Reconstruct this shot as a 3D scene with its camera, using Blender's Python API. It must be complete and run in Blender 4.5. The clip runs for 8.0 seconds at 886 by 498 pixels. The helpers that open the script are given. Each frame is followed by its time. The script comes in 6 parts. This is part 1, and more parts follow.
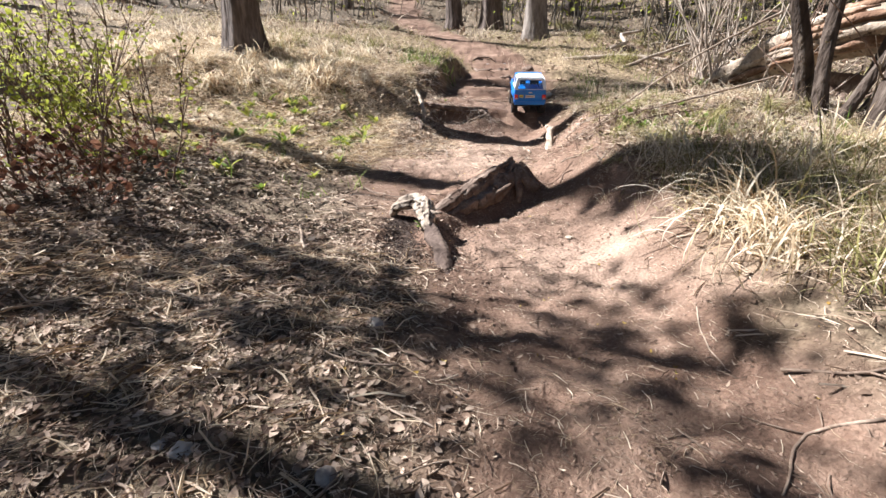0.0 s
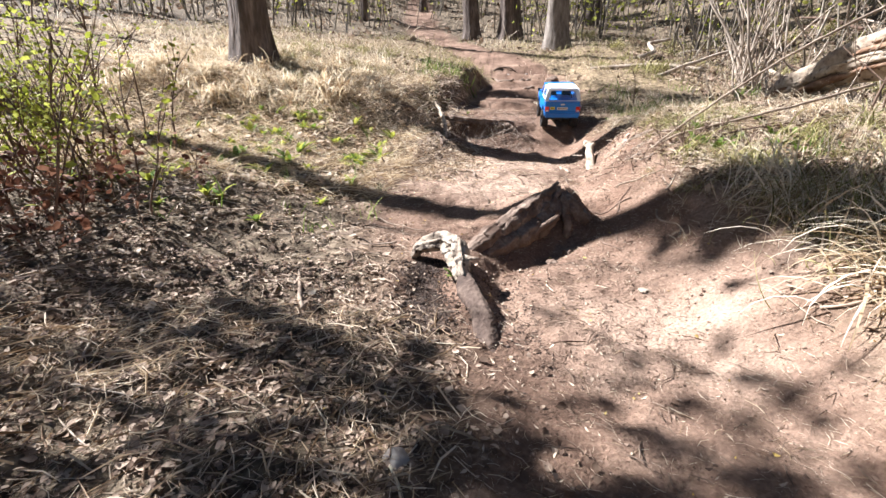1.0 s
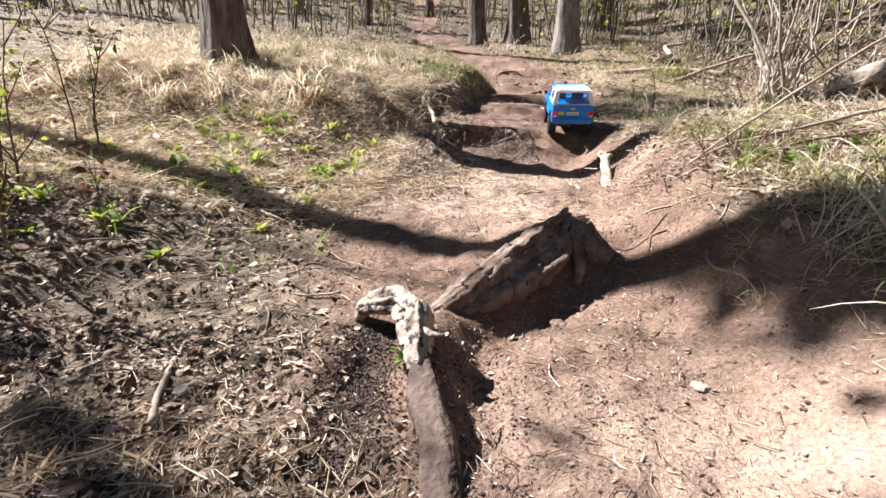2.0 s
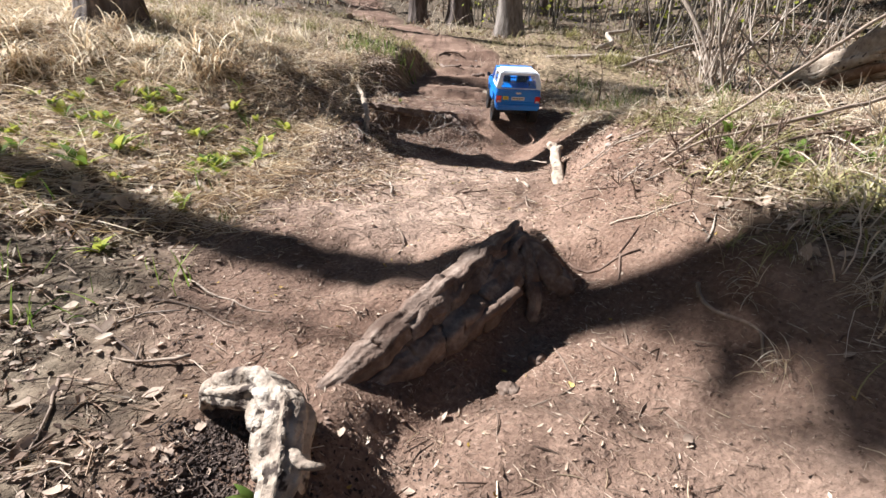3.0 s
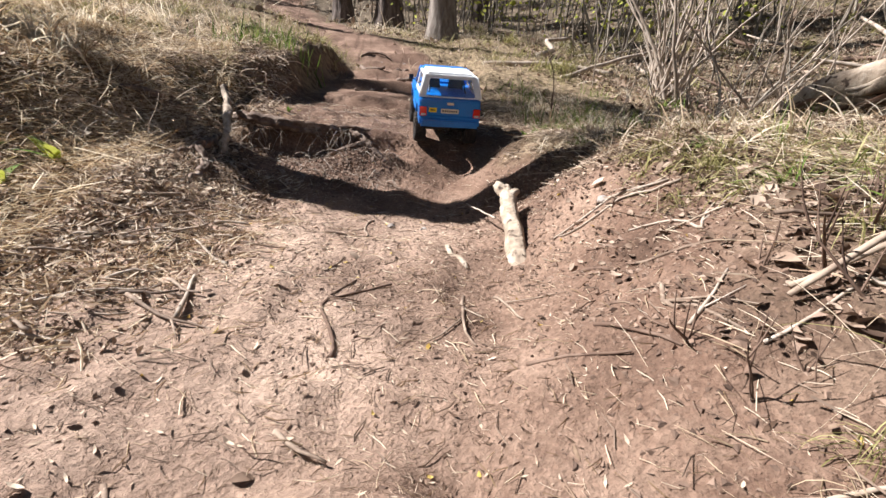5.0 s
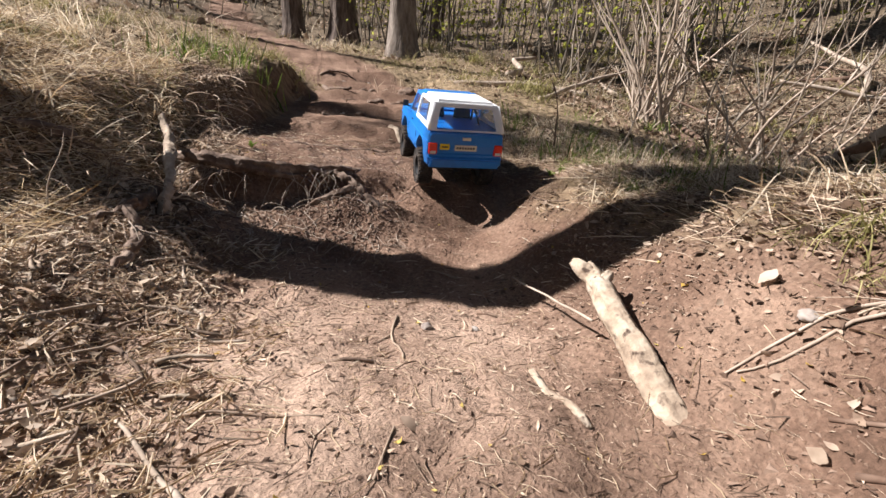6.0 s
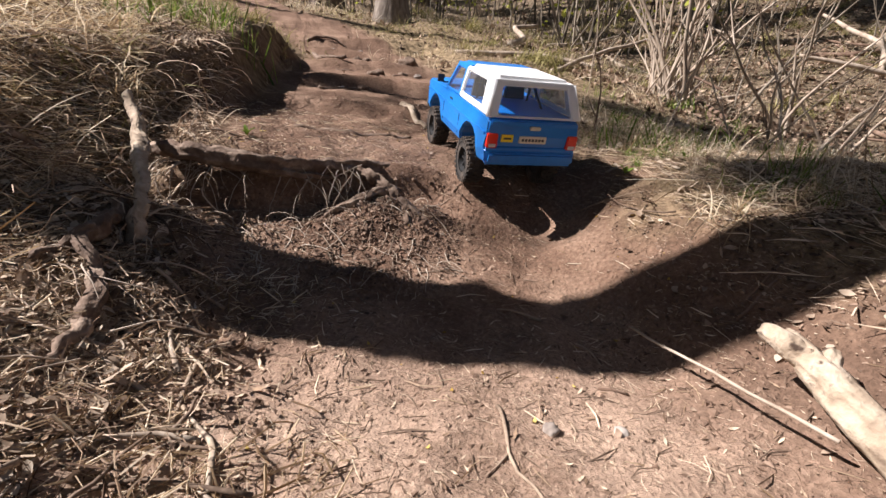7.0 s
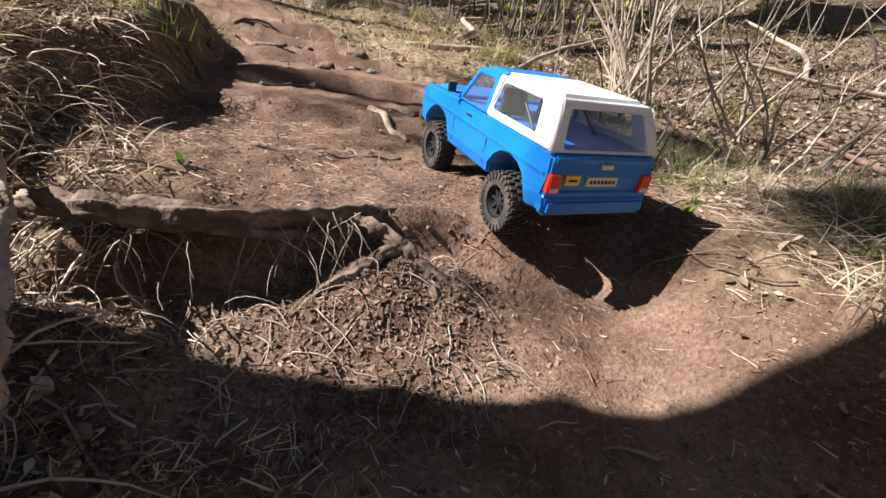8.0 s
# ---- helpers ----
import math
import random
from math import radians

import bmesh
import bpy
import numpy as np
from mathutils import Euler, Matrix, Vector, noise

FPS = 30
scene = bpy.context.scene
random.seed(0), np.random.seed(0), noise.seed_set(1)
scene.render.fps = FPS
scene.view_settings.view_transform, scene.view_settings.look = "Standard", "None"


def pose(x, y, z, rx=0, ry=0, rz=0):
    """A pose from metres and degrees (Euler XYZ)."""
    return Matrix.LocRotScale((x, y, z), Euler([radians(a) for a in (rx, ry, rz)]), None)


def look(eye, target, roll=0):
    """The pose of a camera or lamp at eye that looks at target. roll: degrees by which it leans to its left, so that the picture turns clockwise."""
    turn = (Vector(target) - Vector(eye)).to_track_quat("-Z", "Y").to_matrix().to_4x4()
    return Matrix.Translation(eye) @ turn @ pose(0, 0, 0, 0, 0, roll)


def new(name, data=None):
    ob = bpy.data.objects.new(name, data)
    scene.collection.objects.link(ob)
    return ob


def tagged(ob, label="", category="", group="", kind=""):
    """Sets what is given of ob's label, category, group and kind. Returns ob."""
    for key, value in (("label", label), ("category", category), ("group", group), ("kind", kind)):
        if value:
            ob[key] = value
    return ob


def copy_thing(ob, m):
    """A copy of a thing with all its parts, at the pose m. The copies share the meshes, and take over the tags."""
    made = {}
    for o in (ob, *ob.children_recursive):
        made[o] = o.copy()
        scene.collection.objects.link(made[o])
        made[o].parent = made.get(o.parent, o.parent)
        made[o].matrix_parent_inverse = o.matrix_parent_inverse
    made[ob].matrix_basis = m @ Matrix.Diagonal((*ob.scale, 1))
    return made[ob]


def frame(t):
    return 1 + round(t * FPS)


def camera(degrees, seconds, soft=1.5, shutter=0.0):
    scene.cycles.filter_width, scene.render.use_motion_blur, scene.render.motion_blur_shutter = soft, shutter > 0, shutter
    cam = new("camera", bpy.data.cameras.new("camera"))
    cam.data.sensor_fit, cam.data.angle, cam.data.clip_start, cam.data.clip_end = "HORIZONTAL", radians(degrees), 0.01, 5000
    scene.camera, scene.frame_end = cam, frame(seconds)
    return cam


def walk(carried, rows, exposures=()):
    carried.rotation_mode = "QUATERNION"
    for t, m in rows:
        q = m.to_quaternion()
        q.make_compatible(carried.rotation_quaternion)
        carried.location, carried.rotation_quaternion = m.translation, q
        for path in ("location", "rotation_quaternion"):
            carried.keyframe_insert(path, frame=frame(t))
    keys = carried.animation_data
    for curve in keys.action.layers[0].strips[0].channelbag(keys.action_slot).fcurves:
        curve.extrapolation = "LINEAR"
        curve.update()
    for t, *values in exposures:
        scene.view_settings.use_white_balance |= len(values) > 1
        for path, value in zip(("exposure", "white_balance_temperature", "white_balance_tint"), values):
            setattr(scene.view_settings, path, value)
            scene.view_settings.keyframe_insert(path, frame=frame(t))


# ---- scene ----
cam = camera(89.1, 8.0)
PATH = [
    (0, (0.0285, 0.0270, 0.3600), (0.0150, 1.4175, -0.2018), 1.6),
    (0.5, (-0.0097, 0.1898, 0.3420), (-0.0638, 1.5817, -0.2137), 1.3),
    (1, (-0.0382, 0.3585, 0.3443), (-0.0960, 1.7610, -0.1860), 1.3),
    (2.3, (0.0728, 0.8618, 0.2828), (-0.0142, 2.2695, -0.2258), 1.6),
    (2.5, (0.0863, 0.9150, 0.2722), (0.0465, 2.3213, -0.2498), 1.8),
    (3, (0.0833, 1.0673, 0.2835), (0.1852, 2.4600, -0.2647), 3.7),
    (3.5, (0.1230, 1.2472, 0.2910), (0.3008, 2.6467, -0.2205), 4.7),
    (4, (0.2018, 1.4392, 0.2797), (0.4560, 2.8275, -0.2288), 5.8),
    (4.2, (0.2468, 1.5277, 0.2767), (0.5160, 2.9152, -0.2250), 6.2),
    (5.3, (0.2550, 1.8998, 0.2692), (0.5895, 3.2678, -0.2483), 4.4),
    (5.5, (0.2617, 1.9988, 0.2843), (0.6713, 3.3540, -0.2108), 5.3),
    (6, (0.1380, 2.2117, 0.2910), (0.5865, 3.5693, -0.1620), 5.5),
    (6.5, (0.0743, 2.3670, 0.2415), (0.5767, 3.6795, -0.2812), 6.2),
    (7, (0.0510, 2.5627, 0.2895), (0.5633, 3.8693, -0.2408), 6.3),
    (7.3, (0.0532, 2.6452, 0.3082), (0.5677, 3.9352, -0.2565), 5.5),
    (7.5, (0.0338, 2.7105, 0.3015), (0.6068, 3.9683, -0.2805), 6.8),
    (8, (-0.0045, 2.9467, 0.3060), (0.7140, 4.1520, -0.2250), 8.3),
]
walk(cam, [(t, look(eye, target, roll)) for t, eye, target, roll in PATH],
     [(0, 1.72, 6000, 10), (1, 1.88, 5950, 10), (2.5, 1.66, 6000, 10), (3.5, 1.42, 5950, 10), (4, 1.54, 5950, 10), (5.5, 1.19, 6350, 12), (7, 1.08, 6600, 15), (8, 1.28, 6450, 12)])

# ---- sky and sun ----
SUN_HEIGHT, SUN_TURN = 42.0, 20.8
SUN_WAY = Vector((math.cos(radians(SUN_HEIGHT)) * math.cos(radians(SUN_TURN)), -math.cos(radians(SUN_HEIGHT)) * math.sin(radians(SUN_TURN)), -math.sin(radians(SUN_HEIGHT))))
world = bpy.data.worlds.new("sky")
scene.world = world
world.use_nodes = True
wn = world.node_tree.nodes
sky = wn.new("ShaderNodeTexSky")
sky.sky_type, sky.sun_disc = "NISHITA", False
sky.sun_elevation, sky.sun_rotation = radians(SUN_HEIGHT), radians(SUN_TURN - 90)
wn["Background"].inputs["Strength"].default_value = 0.02
world.node_tree.links.new(sky.outputs["Color"], wn["Background"].inputs["Color"])
sun = new("sun", bpy.data.lights.new("sun", "SUN"))
sun.data.energy, sun.data.angle, sun.data.color = 5.0, radians(0.5), (1.0, 0.97, 0.945)
sun.matrix_world = look((-8, 0.5, 8), Vector((-8, 0.5, 8)) + SUN_WAY)


# ---- materials ----
def material(name, colours, scale=20.0, rough=0.85, bump=0.4, grain=120.0, stretch=(1, 1, 1), metal=0.0, spots=None, island=0.0, relief=0.004, each=0.0, spec=0.3, through_light=0.0):
    """A surface with two scales of colour change and a fine relief. colours: dark to light."""
    m = bpy.data.materials.new(name)
    m.use_nodes = True
    n, link = m.node_tree.nodes, m.node_tree.links.new
    b = n["Principled BSDF"]
    b.inputs["Roughness"].default_value, b.inputs["Metallic"].default_value = rough, metal
    b.inputs["Specular IOR Level"].default_value = spec
    at = n.new("ShaderNodeTexCoord")
    mp = n.new("ShaderNodeMapping")
    mp.inputs["Scale"].default_value = stretch
    link(at.outputs["Object"], mp.inputs["Vector"])
    big, fine = n.new("ShaderNodeTexNoise"), n.new("ShaderNodeTexNoise")
    for t, s, d in ((big, scale, 5), (fine, grain, 4)):
        t.inputs["Scale"].default_value, t.inputs["Detail"].default_value = s, d
        link(mp.outputs["Vector"], t.inputs["Vector"])
    mix = n.new("ShaderNodeMath")
    mix.operation = "MULTIPLY_ADD"
    link(fine.outputs["Fac"], mix.inputs[0])
    mix.inputs[1].default_value = 0.45
    link(big.outputs["Fac"], mix.inputs[2])
    last = mix.outputs[0]
    if island or each:
        src = n.new("ShaderNodeNewGeometry" if island else "ShaderNodeObjectInfo")
        add = n.new("ShaderNodeMath")
        add.operation = "MULTIPLY_ADD"
        link(src.outputs["Random Per Island" if island else "Random"], add.inputs[0])
        add.inputs[1].default_value = island or each
        link(last, add.inputs[2])
        sub = n.new("ShaderNodeMath")
        sub.operation = "SUBTRACT"
        link(add.outputs[0], sub.inputs[0])
        sub.inputs[1].default_value = 0.5 * (island or each)
        last = sub.outputs[0]
    ramp = n.new("ShaderNodeValToRGB")
    link(last, ramp.inputs["Fac"])
    el = ramp.color_ramp.elements
    while len(el) < len(colours):
        el.new(0.5)
    for i, c in enumerate(colours):
        el[i].position = 0.38 + 0.62 * i / max(1, len(colours) - 1)
        el[i].color = (*c, 1)
    out = ramp.outputs["Color"]
    if spots:
        patch, cut, mx = n.new("ShaderNodeTexNoise"), n.new("ShaderNodeValToRGB"), n.new("ShaderNodeMix")
        patch.inputs["Scale"].default_value, patch.inputs["Detail"].default_value = spots[1], 6
        link(at.outputs["Object"], patch.inputs["Vector"])
        link(patch.outputs["Fac"], cut.inputs["Fac"])
        cut.color_ramp.elements[0].position, cut.color_ramp.elements[1].position = spots[2], spots[2] + 0.08
        mx.data_type = "RGBA"
        link(cut.outputs["Color"], mx.inputs["Factor"])
        link(out, mx.inputs["A"])
        mx.inputs["B"].default_value = (*spots[0], 1)
        out = mx.outputs["Result"]
    link(out, b.inputs["Base Color"])
    if bump:
        bp = n.new("ShaderNodeBump")
        bp.inputs["Strength"].default_value, bp.inputs["Distance"].default_value = bump, relief
        link(mix.outputs[0], bp.inputs["Height"])
        link(bp.outputs["Normal"], b.inputs["Normal"])
    if through_light:
        tr, ms = n.new("ShaderNodeBsdfTranslucent"), n.new("ShaderNodeMixShader")
        link(out, tr.inputs["Color"])
        ms.inputs["Fac"].default_value = through_light
        link(b.outputs["BSDF"], ms.inputs[1])
        link(tr.outputs["BSDF"], ms.inputs[2])
        link(ms.outputs["Shader"], n["Material Output"].inputs["Surface"])
    return m


def plain(name, colour, rough=0.5, metal=0.0, coat=0.0):
    return material(name, [tuple(0.86 * c for c in colour), tuple(min(1, 1.1 * c) for c in colour)], scale=9, grain=160, rough=rough, metal=metal, bump=0.08, relief=0.001, spec=0.5)


def soil_material():
    """Trodden red-brown earth on the way, darker leaf mould beside it, by the 'bare' share of the ground."""
    m = material("soil", [(0.062, 0.037, 0.025), (0.185, 0.112, 0.077), (0.35, 0.235, 0.167)], scale=5, grain=110, bump=0.7, relief=0.010, rough=0.95, spec=0.15)
    n, link = m.node_tree.nodes, m.node_tree.links.new
    b = n["Principled BSDF"]
    dirt = b.inputs["Base Color"].links[0].from_socket
    parched, dust, dx = n.new("ShaderNodeAttribute"), n.new("ShaderNodeValToRGB"), n.new("ShaderNodeMix")
    parched.attribute_name, dx.data_type = "dry", "RGBA"
    link(dirt.node.inputs["Fac"].links[0].from_socket, dust.inputs["Fac"])
    for i, (p, c) in enumerate(((0.4, (0.2, 0.128, 0.09)), (0.85, (0.52, 0.37, 0.275)))):
        dust.color_ramp.elements[i].position, dust.color_ramp.elements[i].color = p, (*c, 1)
    link(parched.outputs["Fac"], dx.inputs["Factor"])
    link(dirt, dx.inputs["A"])
    link(dust.outputs["Color"], dx.inputs["B"])
    dirt = dx.outputs["Result"]
    share, mx = n.new("ShaderNodeAttribute"), n.new("ShaderNodeMix")
    share.attribute_name = "bare"
    mould, ramp = n.new("ShaderNodeTexNoise"), n.new("ShaderNodeValToRGB")
    mould.inputs["Scale"].default_value, mould.inputs["Detail"].default_value = 26, 8
    link(n["Mapping"].outputs["Vector"], mould.inputs["Vector"])
    link(mould.outputs["Fac"], ramp.inputs["Fac"])
    el = ramp.color_ramp.elements
    el.new(0.5)
    for i, (p, c) in enumerate(((0.3, (0.038, 0.028, 0.02)), (0.5, (0.135, 0.1, 0.066)), (0.72, (0.31, 0.24, 0.165)))):
        el[i].position, el[i].color = p, (*c, 1)
    mx.data_type = "RGBA"
    link(share.outputs["Fac"], mx.inputs["Factor"])
    grassy, gx, pale = n.new("ShaderNodeAttribute"), n.new("ShaderNodeMix"), n.new("ShaderNodeValToRGB")
    grassy.attribute_name, gx.data_type = "grassy", "RGBA"
    link(mould.outputs["Fac"], pale.inputs["Fac"])
    for i, (p, c) in enumerate(((0.34, (0.07, 0.048, 0.026)), (0.66, (0.35, 0.26, 0.16)))):
        pale.color_ramp.elements[i].position, pale.color_ramp.elements[i].color = p, (*c, 1)
    link(grassy.outputs["Fac"], gx.inputs["Factor"])
    link(ramp.outputs["Color"], gx.inputs["A"])
    link(pale.outputs["Color"], gx.inputs["B"])
    link(gx.outputs["Result"], mx.inputs["A"])
    link(dirt, mx.inputs["B"])
    lx = n.new("ShaderNodeMix")
    lx.data_type = "RGBA"
    link(parched.outputs["Fac"], lx.inputs["Factor"])
    link(gx.outputs["Result"], lx.inputs["A"])
    link(dust.outputs["Color"], lx.inputs["B"])
    link(lx.outputs["Result"], mx.inputs["A"])
    speck, cut, sx = n.new("ShaderNodeTexVoronoi"), n.new("ShaderNodeValToRGB"), n.new("ShaderNodeMix")
    speck.inputs["Scale"].default_value = 210
    link(n["Mapping"].outputs["Vector"], speck.inputs["Vector"])
    link(speck.outputs["Color"], cut.inputs["Fac"])
    for i, (p, g) in enumerate(((0.3, 0.62), (0.85, 1.3))):
        cut.color_ramp.elements[i].position, cut.color_ramp.elements[i].color = p, (g, g, g, 1)
    sx.data_type, sx.blend_type = "RGBA", "MULTIPLY"
    sx.inputs["Factor"].default_value = 0.4
    link(mx.outputs["Result"], sx.inputs["A"])
    link(cut.outputs["Color"], sx.inputs["B"])
    link(sx.outputs["Result"], b.inputs["Base Color"])
    lumps, mid = n.new("ShaderNodeTexNoise"), n.new("ShaderNodeBump")
    lumps.inputs["Scale"].default_value, lumps.inputs["Detail"].default_value, lumps.inputs["Roughness"].default_value = 42, 8, 0.7
    link(n["Mapping"].outputs["Vector"], lumps.inputs["Vector"])
    mid.inputs["Strength"].default_value, mid.inputs["Distance"].default_value = 0.9, 0.014
    link(lumps.outputs["Fac"], mid.inputs["Height"])
    link(n["Bump"].outputs["Normal"], mid.inputs["Normal"])
    old, grit = mid, n.new("ShaderNodeBump")
    grit.inputs["Strength"].default_value, grit.inputs["Distance"].default_value = 0.3, 0.003
    link(speck.outputs["Distance"], grit.inputs["Height"])
    link(old.outputs["Normal"], grit.inputs["Normal"])
    link(grit.outputs["Normal"], b.inputs["Normal"])
    return m


SOIL = soil_material()
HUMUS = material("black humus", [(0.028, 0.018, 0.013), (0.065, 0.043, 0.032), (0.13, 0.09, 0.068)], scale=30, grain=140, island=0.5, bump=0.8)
LEAF_PALE = material("bleached leaves", [(0.17, 0.115, 0.08), (0.42, 0.32, 0.235), (0.68, 0.57, 0.45)], scale=4, grain=70, island=0.9, bump=0.3, through_light=0.4)
HAY = material("bleached hay", [(0.36, 0.25, 0.14), (0.7, 0.57, 0.39), (0.88, 0.78, 0.61)], scale=3, grain=60, island=0.8, bump=0.1, through_light=0.5)
CLOD = material("earth clods", [(0.075, 0.046, 0.032), (0.18, 0.115, 0.08), (0.29, 0.2, 0.145)], scale=12, grain=120, island=0.5, bump=0.8)
BARK = material("pine bark", [(0.03, 0.022, 0.018), (0.10, 0.075, 0.06), (0.24, 0.19, 0.16)], scale=16, grain=60, stretch=(1, 1, 0.22), bump=1.0, relief=0.03, rough=0.95)
BARK_GREY = material("grey bark", [(0.07, 0.055, 0.045), (0.17, 0.14, 0.115), (0.3, 0.26, 0.22)], scale=20, grain=70, stretch=(1, 1, 0.25), bump=0.9, relief=0.015, rough=0.95)
BARK_LICHEN = material("mossy bark", [(0.018, 0.012, 0.009), (0.06, 0.042, 0.031), (0.15, 0.115, 0.09)], scale=22, grain=70, stretch=(1, 1, 0.3), bump=1.0, relief=0.03, rough=0.95, spots=((0.45, 0.33, 0.03), 7, 0.66))
STEM = material("shrub stems", [(0.14, 0.1, 0.07), (0.32, 0.25, 0.19), (0.5, 0.42, 0.34)], scale=18, grain=80, island=0.5, bump=0.5, stretch=(1, 1, 0.3))
STEM_DARK = material("brown stems", [(0.06, 0.035, 0.025), (0.13, 0.08, 0.055), (0.22, 0.15, 0.11)], scale=18, grain=80, island=0.4, bump=0.5, stretch=(1, 1, 0.3))
STEM_GREY = material("far stems", [(0.05, 0.04, 0.03), (0.13, 0.105, 0.078), (0.3, 0.255, 0.2)], scale=6, grain=40, island=0.7, bump=0.3)
TWIG = material("dry twig", [(0.08, 0.052, 0.036), (0.2, 0.14, 0.1), (0.4, 0.31, 0.23)], scale=22, grain=150, each=0.5, bump=0.6, relief=0.002)
STRAW = material("straw", [(0.24, 0.16, 0.09), (0.6, 0.47, 0.32), (0.82, 0.71, 0.55)], scale=3, grain=60, island=0.8, bump=0.1, through_light=0.42)
NEEDLE = material("needles and chips", [(0.09, 0.052, 0.032), (0.31, 0.21, 0.137), (0.58, 0.46, 0.34)], scale=3, grain=60, island=0.9, bump=0.1)
LEAF_DEAD = material("dead leaves", [(0.075, 0.045, 0.03), (0.22, 0.145, 0.098), (0.44, 0.33, 0.245)], scale=4, grain=70, island=0.9, bump=0.4, through_light=0.15)
LEAF_RUST = material("rust-brown leaves", [(0.05, 0.022, 0.015), (0.13, 0.056, 0.034), (0.26, 0.13, 0.08)], scale=4, grain=70, island=0.7, bump=0.3, through_light=0.25)
LEAF_OCHRE = material("ochre leaf scraps", [(0.24, 0.14, 0.03), (0.48, 0.32, 0.07), (0.62, 0.48, 0.16)], scale=4, grain=70, island=0.7, bump=0.3, through_light=0.2)
GRASS = material("green grass", [(0.05, 0.09, 0.012), (0.13, 0.2, 0.03), (0.28, 0.34, 0.08)], scale=3, grain=60, island=0.6, bump=0.1, through_light=0.35)
GRASS_DULL = material("winter grass", [(0.1, 0.09, 0.025), (0.27, 0.24, 0.085), (0.45, 0.4, 0.19)], scale=3, grain=60, island=0.7, bump=0.1, through_light=0.3)
LEAF_NEW = material("young leaves", [(0.14, 0.16, 0.018), (0.34, 0.36, 0.05), (0.5, 0.5, 0.12)], scale=4, grain=60, island=0.6, bump=0.1, through_light=0.4)
LEAF_PINE = material("pine needles", [(0.02, 0.04, 0.012), (0.05, 0.085, 0.025), (0.09, 0.13, 0.04)], scale=4, grain=60, island=0.6, bump=0.1, through_light=0.2)
ROOT = material("weathered root", [(0.05, 0.032, 0.022), (0.15, 0.1, 0.072), (0.33, 0.25, 0.19)], scale=24, grain=110, stretch=(1, 1, 1), bump=0.9, relief=0.008, spots=((0.13, 0.08, 0.055), 9, 0.55))
ROOT_PALE = material("bleached wood", [(0.15, 0.105, 0.075), (0.35, 0.27, 0.195), (0.56, 0.47, 0.37)], scale=24, grain=90, bump=1.0, relief=0.008, spots=((0.07, 0.046, 0.033), 45, 0.58))
ROOT_BONE = material("bone-pale root wood", [(0.1, 0.065, 0.045), (0.3, 0.235, 0.175), (0.54, 0.46, 0.37)], scale=34, grain=80, bump=1.0, relief=0.012, spots=((0.045, 0.03, 0.022), 55, 0.55))
ROOT_DARK = material("dark root bark", [(0.025, 0.016, 0.012), (0.075, 0.048, 0.035), (0.17, 0.12, 0.09)], scale=20, grain=90, bump=1.0, relief=0.012)
WOOD_RED = material("rotten red wood", [(0.05, 0.025, 0.015), (0.19, 0.105, 0.062), (0.4, 0.28, 0.19)], scale=9, grain=50, bump=1.0, relief=0.02, stretch=(1, 1, 1))
STONE = material("field stone", [(0.16, 0.13, 0.11), (0.34, 0.29, 0.25), (0.5, 0.45, 0.4)], scale=14, grain=90, each=0.4, bump=0.5)
BLUE = material("blue polycarbonate", [(0.005, 0.12, 0.42), (0.007, 0.18, 0.58), (0.01, 0.22, 0.66)], scale=6, grain=90, rough=0.32, bump=0.05, relief=0.0008, spec=0.5, spots=((0.05, 0.19, 0.42), 17, 0.66))
WHITE = material("white plastic", [(0.62, 0.62, 0.62), (0.8, 0.8, 0.8), (0.86, 0.86, 0.85)], scale=6, grain=90, rough=0.45, bump=0.05, relief=0.0008, spec=0.5)
RUBBER = material("dusty rubber", [(0.014, 0.013, 0.012), (0.04, 0.036, 0.033), (0.13, 0.1, 0.08)], scale=20, grain=120, rough=0.85, bump=0.4, relief=0.001)
BLACK = plain("black plastic", (0.02, 0.02, 0.021), 0.5)
RED = plain("red lens", (0.75, 0.04, 0.02), 0.2)
CLEAR = plain("clear lens", (0.7, 0.68, 0.66), 0.2)
YELLOW = plain("yellow sticker", (0.85, 0.62, 0.02), 0.5)
PLATE = plain("cream plate", (0.72, 0.66, 0.52), 0.5)
INK = plain("dark ink", (0.03, 0.03, 0.035), 0.6)
STEEL = plain("dull steel", (0.4, 0.4, 0.4), 0.35, 0.9)
RED_PLASTIC = plain("red plastic", (0.6, 0.05, 0.03), 0.45)
POLE = plain("weathered red paint", (0.42, 0.16, 0.11), 0.8)


